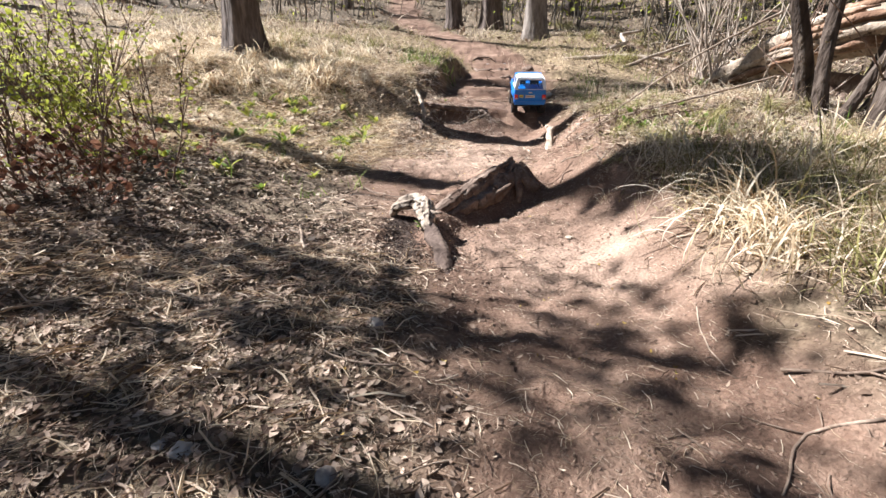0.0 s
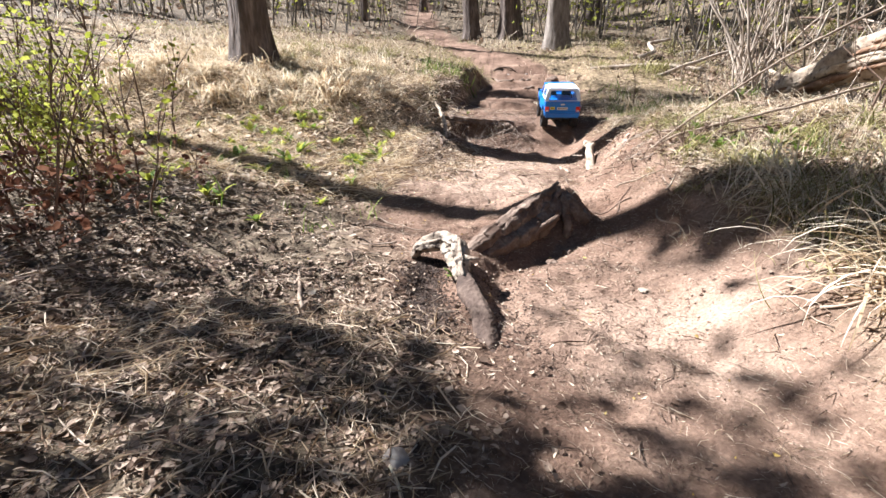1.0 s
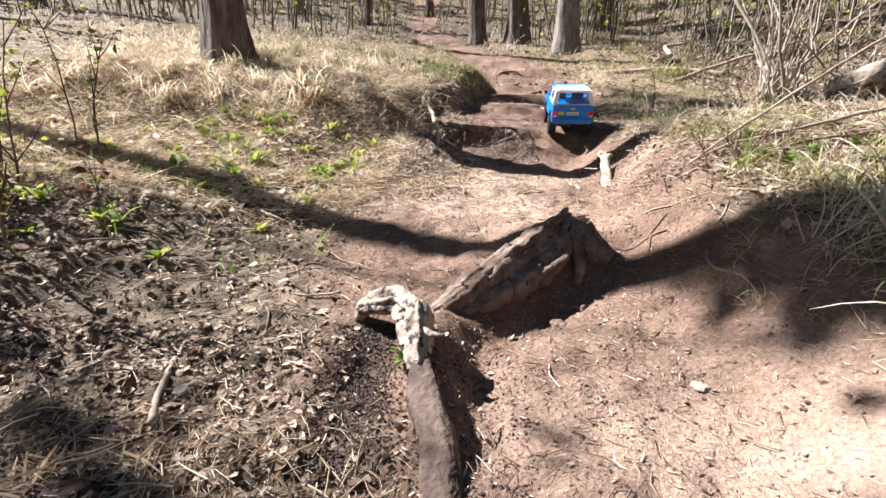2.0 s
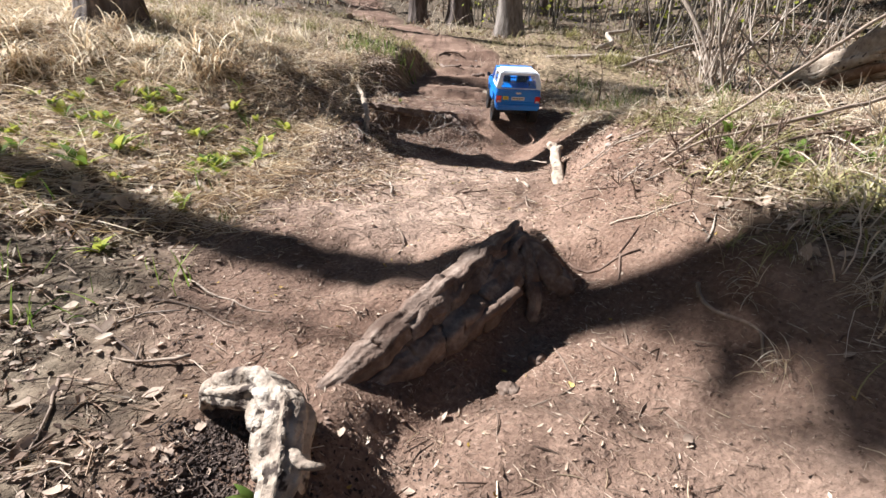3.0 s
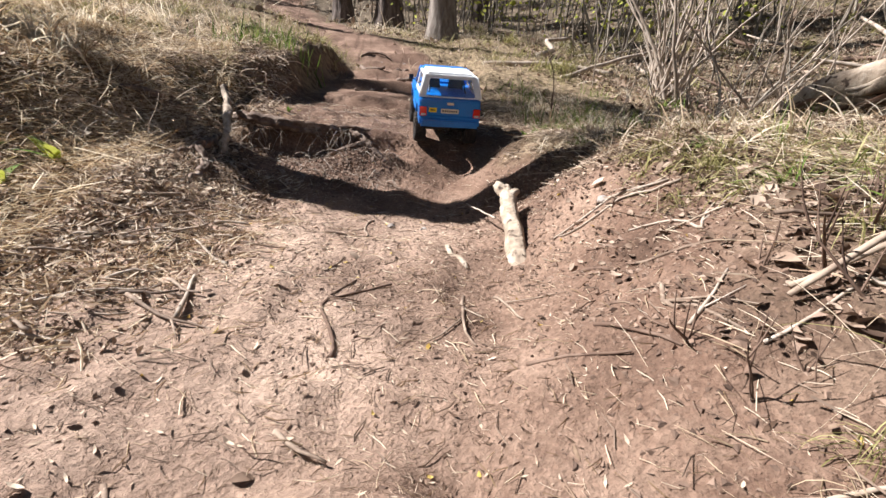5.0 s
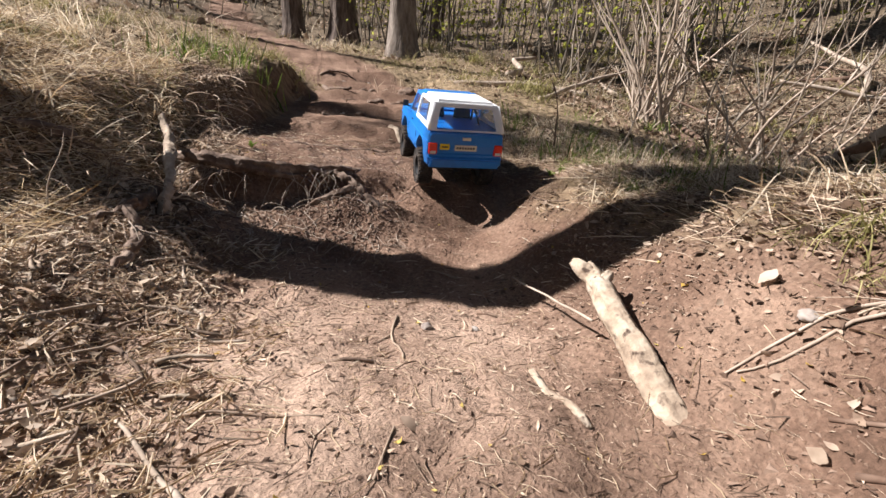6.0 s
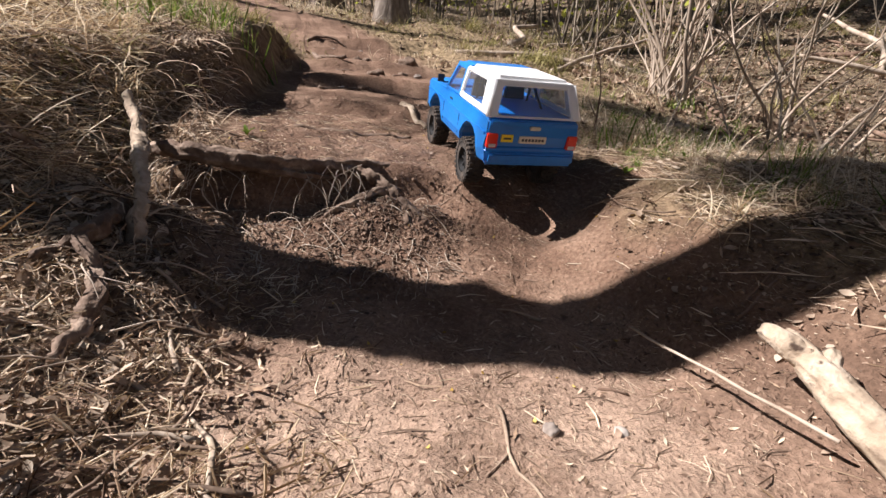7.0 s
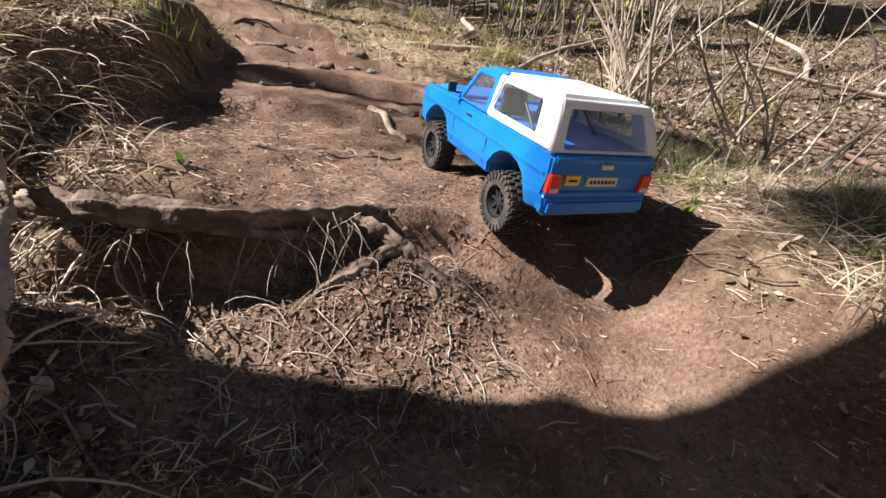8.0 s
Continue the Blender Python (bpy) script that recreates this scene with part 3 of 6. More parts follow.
def tree(x, y, radius, tall, lean=(0.0, 0.0), bark=None, limbs=7, first=0.55, reach=1.2, leaf=None, clump=0, label="", seed=0, leaf_size=0.16, name="tree", crook=0.25):
    rng = random.Random(seed)
    top = empty(name, pose(x, y, float(ground(x, y))))
    pts, rad, n = [], [], 26
    for i in range(n + 1):
        f = i / n
        h = -0.25 + (tall + 0.25) * f**1.6
        pts.append((lean[0] * h + crook * radius * math.sin(h * (1.1 + crook) + seed), lean[1] * h + crook * radius * math.cos(h * (0.9 + crook) + seed), h))
        rad.append(radius * (1 - 0.78 * max(0, h) / tall) * (1 + 0.55 * math.exp(-max(0, h + 0.05) / (radius * 1.1))))
    v, f = tube(pts, rad, 28, rough=0.16, seed=seed, gnarl=0.05, ridge=0.14)
    mesh_object("trunk", v, f, bark or BARK, top)
    tips = []
    for k in range(limbs):
        out = []
        g = first + (0.97 - first) * (k + rng.random()) / limbs
        h = tall * g
        a = rng.uniform(0, 2 * math.pi)
        limb_set(rng, (lean[0] * h, lean[1] * h, h), (math.cos(a), math.sin(a), rng.uniform(-0.1, 0.5)), reach * (1.25 - g), radius * (1 - 0.75 * g) * 0.5, 2, out, tips)
        v, f = join(out)
        mesh_object("limb", v, f, bark or BARK, top)
    if leaf and clump and tips:
        p = np.repeat(np.array([tuple(t) for t in tips]), clump, 0)
        p = p + np.random.normal(0, leaf_size * 0.9, p.shape)
        crown = strewn("crown", LEAVES, p, turns(len(p), leaf_size, 1.2), leaf)
        crown.parent = top
        del crown["kind"]
    return tagged(top, label, "tree")


# those seen up the slope
tree(-1.71, 4.0, 0.13, 9.5, (0.03, 0.0), BARK, 8, 0.6, 1.2, LEAF_PINE, 3, "rough-barked pine trunk on the grassy bank", 1)
tree(0.76, 10.25, 0.19, 12, (-0.05, 0.0), BARK, 8, 0.62, 1.6, LEAF_PINE, 4, "dark pine trunk at the top of the trail", 2)
tree(0.03, 10.6, 0.16, 11, (-0.03, 0.0), BARK, 7, 0.62, 1.5, LEAF_PINE, 4, "dark pine trunk at the top of the trail", 3)
tree(1.48, 8.7, 0.17, 13, (-0.045, 0.0), BARK_GREY, 8, 0.62, 1.7, LEAF_PINE, 4, "grey-barked pine trunk standing above the trail", 4)
tree(2.9, 12.4, 0.17, 11, (0.0, 0.0), BARK, 7, 0.62, 1.5, LEAF_PINE, 4, "dark pine trunk standing in the underwood", 5)
for k, (x, y, r) in enumerate(((-2.6, 12.5, 0.09), (-4.6, 13.5, 0.12), (-1.4, 15.5, 0.1), (-6.8, 16.5, 0.14), (5.2, 14.6, 0.12), (7.6, 16.2, 0.16), (4.0, 18.5, 0.14), (9.8, 13.2, 0.12), (-3.2, 19, 0.15), (0.1, 19.5, 0.12), (12.5, 17, 0.18), (-9.5, 19, 0.18))):
    tree(x, y, r, 10 + k % 4, (0.02 * math.sin(k * 2.1), 0), BARK_GREY if k % 2 else BARK, 6, 0.5, 1.6, LEAF_PINE, 2, "slender forest tree in the thin spring wood", 20 + k)
# the dark cluster beside the way
tree(1.64, 2.30, 0.034, 4.0, (-0.28, 0.0), BARK_LICHEN, 4, 0.5, 1.0, None, 0, "dark leaning trunk with a patch of yellow lichen", 40, crook=1.6)
tree(1.78, 1.98, 0.06, 6.0, (0.16, 0.0), BARK_LICHEN, 5, 0.5, 1.0, None, 0, "thick dark mossy trunk of a leaning clump", 41, crook=1.0)
tree(1.66, 2.08, 0.028, 4.5, (-0.1, 0.02), BARK_LICHEN, 4, 0.4, 0.8, None, 0, "thin dark trunk of a leaning clump", 42, crook=2.0)
tree(1.66, 1.94, 0.022, 4.0, (0.38, 0.05), BARK_LICHEN, 4, 0.4, 0.8, None, 0, "thin trunk slanting across the clump", 43, crook=2.2)
tree(1.84, 2.06, 0.03, 4.4, (0.3, 0.1), BARK_LICHEN, 4, 0.4, 0.8, None, 0, "thin dark trunk of a leaning clump", 44, crook=2.0)
tree(1.74, 2.12, 0.018, 3.4, (0.12, 0.0), BARK_LICHEN, 4, 0.4, 0.8, None, 0, "thin dark trunk of a leaning clump", 45, crook=2.6)
# unseen trees, added to throw shade across the way from the sunny side
tree(-4.2, 3.53, 0.088, 14.0, (0.0, 0.0), BARK, 6, 0.8, 1.2, LEAF_PINE, 3, "slim pine throwing its shade over the trail", 51)
tree(-4.43, 3.36, 0.022, 4.95, (0.0, 0.0), BARK, 8, 0.86, 0.5, LEAF_PINE, 2, "unseen young pine added to shade the hollow", 54, leaf_size=0.08)
tree(-7.0, 6.33, 0.05, 7.85, (0.0, 0.0), BARK, 9, 0.91, 0.85, LEAF_PINE, 4, "unseen young pine added to shade the verge", 55, leaf_size=0.09)
tree(-9.0, 8.5, 0.06, 10.2, (0.0, 0.0), BARK, 10, 0.83, 1.6, LEAF_PINE, 3, "unseen slim pine added to dapple the upper trail", 56, leaf_size=0.1)
for k, (x, y) in enumerate(((-10.0, 8.97), (-10.0, 11.7))):
    tree(x, y, 0.14, 18.0, (0.0, 0.0), BARK, 6, 0.9, 1.6, LEAF_PINE, 3, "unseen tall pine added to shade the upper trail", 60 + k, leaf_size=0.22)
tree(-3.4, 1.64, 0.055, 5.7, (0.0, 0.0), BARK_GREY, 13, 0.34, 1.15, LEAF_NEW, 1, "unseen small leafing tree added to dapple the trail", 52, leaf_size=0.08)


tree(-3.6, 2.25, 0.03, 3.3, (0.0, 0.0), BARK_GREY, 6, 0.6, 0.8, LEAF_NEW, 1, "unseen small leafing tree added to dapple the litter", 53, leaf_size=0.07)


# ---- shrubs and underwood ----
def stems(name, x, y, count, length, spread, radius, mat, label, seed, leaf=None, per_stem=0, leaf_size=0.03, fan=0.5, category="shrub", twigs=2):
    rng = random.Random(seed)
    top = empty(name, pose(x, y, float(ground(x, y))))
    tips = []
    for k in range(count):
        out = []
        a = rng.uniform(0, 2 * math.pi)
        bx, by = rng.gauss(0, spread), rng.gauss(0, spread)
        bz = float(ground(x + bx, y + by)) - top.location.z - 0.03
        d = Vector((math.cos(a) * fan * rng.random(), math.sin(a) * fan * rng.random(), 1)).normalized()
        l, r, pts = length * rng.uniform(0.45, 1.1), radius * rng.uniform(0.5, 1.2), [Vector((bx, by, bz))]
        for i in range(7):
            d = (d + Vector((rng.uniform(-1, 1), rng.uniform(-1, 1), rng.uniform(-0.25, 0.35))) * 0.19).normalized()
            pts.append(pts[-1] + d * l / 7)
            if i > 1:
                tips.append(pts[-1])
        out.append(tube(pts, [r * (1 - 0.1 * i) for i in range(8)], 5, caps=False))
        for _ in range(twigs):
            i = rng.randint(2, 6)
            e = (d + Vector((rng.uniform(-1, 1), rng.uniform(-1, 1), rng.uniform(0, 0.7)))).normalized()
            q = pts[i] + e * l * 0.22
            out.append(tube([pts[i], (pts[i] + q) / 2 + Vector((0, 0, 0.01)), q + Vector((0, 0, 0.03))], [r * 0.5, r * 0.35, r * 0.2], 4, caps=False))
            tips.append(q)
        v, f = join(out)
        mesh_object("stem", v, f, mat, top)
    if leaf and per_stem:
        p = np.array([tuple(t) for t in tips])
        p = np.repeat(p, per_stem, 0) + np.random.normal(0, leaf_size, (len(p) * per_stem, 3))
        crown = strewn("foliage", ROUND_LEAVES, p, turns(len(p), leaf_size, 0.7), leaf)
        crown.parent = top
        del crown["kind"]
    return tagged(top, label, category)


stems("shrub", 2.78, 5.38, 21, 1.6, 0.08, 0.014, STEM, "many-stemmed bare hazel shrub with pale bark", 1, fan=0.7, twigs=1)
stems("shrub", 2.62, 5.3, 9, 0.9, 0.06, 0.009, STEM, "bare shrub stems fanning from one foot", 2, fan=1.4, twigs=2)
stems("shrub", -1.38, 1.75, 24, 0.72, 0.18, 0.0038, STEM_DARK, "brown bush with small yellow-green spring leaves", 3, LEAF_NEW, 5, 0.017, 0.75, twigs=7)
stems("shrub", -1.65, 2.05, 20, 0.85, 0.16, 0.005, STEM_DARK, "brown bush with small yellow-green spring leaves", 4, LEAF_NEW, 5, 0.018, 0.6, twigs=7)
stems("shrub", -1.22, 1.45, 10, 0.6, 0.1, 0.0042, STEM_DARK, "brown bush with small yellow-green spring leaves", 5, LEAF_NEW, 2, 0.018, 0.7, twigs=5)
stems("shrub", -1.25, 1.62, 22, 0.28, 0.2, 0.003, STEM_DARK, "low shoots with withered red-brown leaves under the bush", 17, LEAF_RUST, 4, 0.022, 1.1, twigs=4)
stems("shrub", 1.6, 2.2, 5, 0.7, 0.12, 0.004, STEM, "tangle of pale twigs round the dark trunks", 31, fan=1.2)
stems("shrub", 1.85, 2.25, 7, 0.9, 0.15, 0.005, STEM_DARK, "tangle of dark twigs round the dark trunks", 32, fan=1.2)
stems("shrub", 1.9, 2.7, 3, 0.85, 0.12, 0.004, STEM, "pale bare stems growing beside the rotten log", 6, fan=0.45)
stems("shrub", 1.7, 3.05, 2, 0.5, 0.12, 0.004, STEM, "pale bare stems growing beside the rotten log", 7, fan=0.7)
stems("shrub", 2.2, 3.6, 3, 0.9, 0.2, 0.006, STEM, "thin bare stems on the flat beside the trail", 8, fan=0.9)
stems("shrub", 3.4, 4.7, 7, 1.5, 0.25, 0.011, STEM, "leaning bare saplings in the underwood", 9, fan=1.1)
stems("shrub", 4.3, 5.9, 7, 1.6, 0.4, 0.013, STEM_GREY, "tangled bare shrub in the underwood", 10, fan=1.2)
stems("shrub", 5.8, 5.4, 7, 1.6, 0.4, 0.013, STEM_GREY, "tangled bare shrub in the underwood", 11, fan=1.3)
stems("shrub", 3.1, 7.2, 10, 1.4, 0.35, 0.011, STEM_GREY, "tangled bare shrub in the underwood", 12, fan=1.0)
stems("shrub", 0.8, 2.02, 5, 0.11, 0.05, 0.0035, STEM_DARK, "low twiggy brush at the edge of the trail", 13, fan=1.6, category="brush")
stems("shrub", 0.85, 2.2, 5, 0.12, 0.06, 0.0035, STEM_DARK, "low twiggy brush at the edge of the trail", 14, fan=1.6, category="brush")
stems("shrub", 0.77, 1.98, 9, 0.1, 0.07, 0.003, STEM_DARK, "low twiggy brush at the edge of the trail", 41, fan=2.0, category="brush", twigs=3)
stems("shrub", 0.72, 2.1, 10, 0.13, 0.07, 0.0032, STEM_DARK, "low twiggy brush at the edge of the trail", 42, fan=1.8, category="brush", twigs=4)
stems("shrub", 0.88, 1.98, 8, 0.11, 0.09, 0.003, STEM_DARK, "low twiggy brush among the dead leaves", 43, fan=2.0, category="brush", twigs=3)
stems("shrub", 1.05, 1.9, 8, 0.16, 0.1, 0.003, STEM, "pale dead stalks among the dead leaves", 44, fan=1.6, category="brush", twigs=2)
stems("shrub", 2.0, 3.9, 8, 0.9, 0.14, 0.008, STEM, "slanting pale stems beside the wooded hollow", 47, fan=1.1, twigs=3)
stems("sapling", 1.28, 4.15, 1, 0.75, 0.0, 0.005, STEM_DARK, "single thin sapling beside the trail", 15, fan=0.1, category="sapling")
stems("sapling", 2.2, 5.5, 1, 1.3, 0.0, 0.009, STEM, "slim pale sapling leaning beside the hazel shrub", 16, fan=0.5, category="sapling")


def underwood():
    rng = random.Random(9)
    out, tips = [], []
    for k in range(1000):
        x, y = rng.uniform(-9, 14), 7.5 + 12 * rng.random() ** 1.3
        if abs(x - 0.4 + 0.25 * max(0, y - 7)) < 1.1 and y < 12 or (x < 3 and y < 9.3):
            continue
        z, l = float(ground(x, y)), rng.uniform(0.7, 3.2)
        a, b = rng.gauss(0, 0.16), rng.gauss(0, 0.16)
        pts = [Vector((x + a * l * i / 4 + rng.gauss(0, 0.02), y + b * l * i / 4, z - 0.05 + l * i / 4)) for i in range(5)]
        out.append(tube(pts, [rng.uniform(0.007, 0.022) * (1 - 0.16 * i) for i in range(5)], 4, caps=False))
        tips += pts[1:]
    v, f = join(out)
    tagged(mesh_object("underwood", v, f, STEM_GREY), "dense bare stems of the far underwood", "underwood", kind="stuff")
    p = np.array([tuple(t) for t in tips])
    p = p[(p[:, 0] > 1.0) | (np.random.rand(len(p)) < 0.35)]
    p = np.repeat(p, 6, 0) + np.random.normal(0, 0.16, (len(p) * 6, 3))
    tagged(strewn("underwood_leaves", ROUND_LEAVES, p, turns(len(p), 0.055, 0.8), LEAF_NEW), "sparse yellow-green leaves of the far underwood", "leaves")


underwood()


def far_woods():
    """Thin trunks far up the slope, too many to count."""
    rng, out = random.Random(12), []
    for k in range(420):
        a, r = rng.uniform(-1.2, 1.35), rng.uniform(20, 60)
        x, y = r * math.sin(a), 2 + r * math.cos(a)
        z, l, q = float(ground(x, y)), rng.uniform(6, 13), rng.uniform(0.04, 0.2)
        out.append(tube([(x, y, z - 0.2), (x + rng.gauss(0, 0.2), y, z + l / 2), (x + rng.gauss(0, 0.4), y, z + l)], [q, q * 0.7, q * 0.2], 6, caps=False))
        for _ in range(5):
            h, b = rng.uniform(0.15, 0.95) * l, rng.uniform(0, 6.28)
            e = rng.uniform(0.5, 2.0)
            out.append(tube([(x, y, z + h), (x + e * math.cos(b), y + e * math.sin(b), z + h + 0.4 * e)], [q * 0.3, q * 0.06], 4, caps=False))
    v, f = join(out)
    tagged(mesh_object("far_woods", v, f, STEM_GREY), "bare trunks and branches of the distant wood", "woods", kind="stuff")


far_woods()


def sprout(x, y, size, seed):
    """A low plant with a few broad fresh leaves."""
    rng = random.Random(seed)
    top = empty("green_sprout", pose(x, y, float(ground(x, y))))
    for k in range(rng.randint(5, 9)):
        a, up, l = rng.uniform(0, 6.28), rng.uniform(0.7, 1.4), size * rng.uniform(0.7, 1.5)
        d = Vector((math.cos(a) * math.cos(up), math.sin(a) * math.cos(up), math.sin(up)))
        s = d.cross(Vector((0, 0, 1))).normalized()
        v, f = [], []
        for i in range(6):
            g = i / 5
            c = d * l * g + Vector((0.25 * l * g * g * math.cos(a), 0.25 * l * g * g * math.sin(a), -0.4 * l * g * g))
            w = l * 0.13 * math.sin(math.pi * min(1, 0.08 + 0.92 * g) ** 0.8)
            v += [c - s * w, c + Vector((0, 0, -0.25 * w)), c + s * w]
        for i in range(5):
            for j in (0, 1):
                q = 3 * i + j
                f.append((q, q + 1, q + 4, q + 3))
        mesh_object("leaf", v, f, LEAF_NEW if x < -0.3 and k % 3 else GRASS, top)
    return tagged(top, "low sprout with fresh green leaves in the litter", "plant", "green sprouts")


def sprouts():
    rng = random.Random(14)
    for k in range(34):
        sprout(rng.uniform(-1.6, -0.5), rng.uniform(1.6, 3.0), rng.uniform(0.04, 0.07), k)
    for k in range(44):
        sprout(rng.uniform(-1.25, -0.45), rng.uniform(2.25, 3.1), rng.uniform(0.05, 0.085), 200 + k)
    for k in range(16):
        sprout(rng.uniform(0.72, 1.15), rng.uniform(1.75, 2.2), rng.uniform(0.035, 0.06), 300 + k)
    for k, (x, y) in enumerate(((0.78, 1.98), (0.95, 1.75), (-0.055, 1.385), (-0.02, 3.85), (0.9, 3.5), (1.2, 3.6))):
        sprout(x, y, 0.032, 100 + k)


sprouts()


# ---- roots, logs and sticks ----
def gnarled(name, points, radii, mat, label, category, seed=0, segs=14, rough=0.3, gnarl=0.1, step=0.02, extra=(), wobble=0.004, ridge=0.0):
    """A root or log along points, with side pieces as (points, radii); all grown together."""
    pieces = []
    for pts, rad in ((points, radii), *extra):
        line = bend(pts, step, wobble, seed)
        ks = np.linspace(0, len(rad) - 1, len(line))
        pieces.append(tube(line, list(np.interp(ks, range(len(rad)), rad)), segs, rough, seed, gnarl=gnarl, ridge=ridge))
    v, f = join(pieces)
    return tagged(mesh_object(name, v, f, mat), label, category)


def low(x, y, lift=0.0):
    return tuple(at_ground(x, y, lift))


gnarled("log", [(-0.035, 1.56, -0.135), (0.03, 1.625, -0.108), (0.10, 1.70, -0.08), (0.17, 1.77, -0.05), (0.235, 1.84, -0.022), (0.28, 1.888, 0.0), (0.294, 1.906, 0.0)],
        [0.012, 0.024, 0.029, 0.03, 0.028, 0.022, 0.01], ROOT, "weathered brown log half sunk in the trail", "log", 3, 40, 0.18, 0.06, step=0.008, wobble=0.01, ridge=0.17,
        extra=(([(0.01, 1.585, -0.15), (0.09, 1.655, -0.128), (0.17, 1.735, -0.105), (0.24, 1.805, -0.075), (0.292, 1.865, -0.035), (0.30, 1.88, -0.01)], [0.012, 0.028, 0.036, 0.042, 0.035, 0.012]),
               ([(0.278, 1.888, 0.0), (0.31, 1.872, -0.03), (0.345, 1.85, -0.062), (0.38, 1.83, -0.1)], [0.012, 0.026, 0.03, 0.026]),
               ([(0.0, 1.64, -0.13), (0.08, 1.725, -0.105), (0.155, 1.805, -0.08), (0.225, 1.87, -0.045), (0.275, 1.9, -0.01)], [0.008, 0.018, 0.024, 0.026, 0.014]),
               ([(0.05, 1.632, -0.082), (0.12, 1.705, -0.052), (0.19, 1.772, -0.022), (0.25, 1.84, 0.004), (0.284, 1.888, 0.016)], [0.003, 0.008, 0.009, 0.009, 0.006]),
               ([(0.14, 1.70, -0.092), (0.205, 1.76, -0.06), (0.262, 1.825, -0.025), (0.29, 1.87, 0.0)], [0.004, 0.010, 0.011, 0.008]),
               ([(0.285, 1.88, 0.008), (0.30, 1.84, -0.03), (0.31, 1.80, -0.085), (0.315, 1.78, -0.13)], [0.006, 0.014, 0.016, 0.01])))
gnarled("broken_branch", [(0.12, 1.655, -0.135), (0.16, 1.685, -0.115), (0.205, 1.715, -0.092), (0.25, 1.745, -0.07), (0.272, 1.757, -0.06)], [0.0085, 0.0095, 0.009, 0.011, 0.009], ROOT, "short broken branch leaning by the sunken log", "branch", 5, 9, 0.25, 0.08, step=0.012)
bleached = gnarled("arched_root", [(-0.175, 1.55, -0.145), (-0.155, 1.53, -0.1), (-0.115, 1.505, -0.072), (-0.075, 1.49, -0.062), (-0.045, 1.46, -0.066), (-0.036, 1.42, -0.08), (-0.034, 1.385, -0.094), (-0.028, 1.36, -0.11)],
        [0.008, 0.012, 0.018, 0.023, 0.026, 0.026, 0.023, 0.016], ROOT_BONE, "cream bleached root arching over a dark hollow", "root", 7, 36, 0.3, 0.08, step=0.007, wobble=0.006, ridge=0.5)
spur_line = bend([(-0.035, 1.41, -0.075), (-0.012, 1.395, -0.068), (0.008, 1.392, -0.064)], 0.007, 0.006, 7)
mesh_object("spur", *tube(spur_line, list(np.linspace(0.01, 0.0025, len(spur_line))), 14, 0.3, 7, gnarl=0.08), ROOT_BONE, bleached)
gnarled("brown_root", [(-0.03, 1.40, -0.112), (-0.018, 1.34, -0.118), (-0.004, 1.28, -0.125), (0.018, 1.20, -0.138), (0.03, 1.10, -0.165)], [0.02, 0.024, 0.025, 0.024, 0.016], ROOT_DARK, "dark brown root running down from the bleached arch", "root", 8, 18, 0.35, 0.1, step=0.01, ridge=0.3)
gnarled("pale_log", [(0.574, 2.53, -0.085), (0.584, 2.58, -0.055), (0.597, 2.65, -0.03), (0.61, 2.73, -0.005), (0.622, 2.80, 0.018), (0.63, 2.845, 0.03), (0.634, 2.872, 0.034)], [0.016, 0.02, 0.022, 0.021, 0.02, 0.02, 0.011], ROOT_PALE, "pale barkless log with a knobbly broken end", "log", 9, 34, 0.25, 0.06, step=0.008, ridge=0.1,
        extra=(([(0.628, 2.83, 0.03), (0.616, 2.862, 0.036), (0.617, 2.885, 0.038)], [0.014, 0.015, 0.010]), ([(0.621, 2.805, 0.028), (0.642, 2.82, 0.036), (0.652, 2.83, 0.034)], [0.012, 0.011, 0.007])))
gnarled("ledge_root", [(-0.2, 3.69, 0.08), (-0.16, 3.665, 0.086), (-0.114, 3.645, 0.085), (-0.03, 3.638, 0.074), (0.06, 3.64, 0.066), (0.15, 3.658, 0.066), (0.235, 3.675, 0.066), (0.37, 3.69, 0.052), (0.50, 3.70, 0.035)],
        [0.012, 0.017, 0.02, 0.021, 0.017, 0.014, 0.016, 0.012, 0.007], ROOT, "rugged grey-brown root forming a ledge across the trail", "root", 11, 30, 0.35, 0.08, step=0.01, wobble=0.008, ridge=0.35,
        extra=(([(-0.02, 3.64, 0.07), (0.07, 3.625, 0.052), (0.17, 3.63, 0.044)], [0.011, 0.009, 0.005]),))
gnarled("forked_root", [(0.225, 3.675, 0.062), (0.262, 3.645, 0.052), (0.295, 3.61, 0.034), (0.325, 3.575, 0.010), (0.355, 3.53, -0.018), (0.385, 3.48, -0.048), (0.42, 3.43, -0.085)], [0.008, 0.011, 0.014, 0.012, 0.010, 0.008, 0.004], ROOT, "knotted brown root climbing over a mound of earth", "root", 12, 24, 0.4, 0.1, step=0.008, wobble=0.012, ridge=0.35,
        extra=(([(0.30, 3.60, 0.03), (0.265, 3.585, 0.016), (0.225, 3.575, 0.004), (0.186, 3.57, -0.008), (0.15, 3.565, -0.03)], [0.011, 0.011, 0.010, 0.008, 0.004]), ([(0.335, 3.56, 0.002), (0.33, 3.515, -0.016), (0.335, 3.47, -0.05)], [0.011, 0.008, 0.004])))
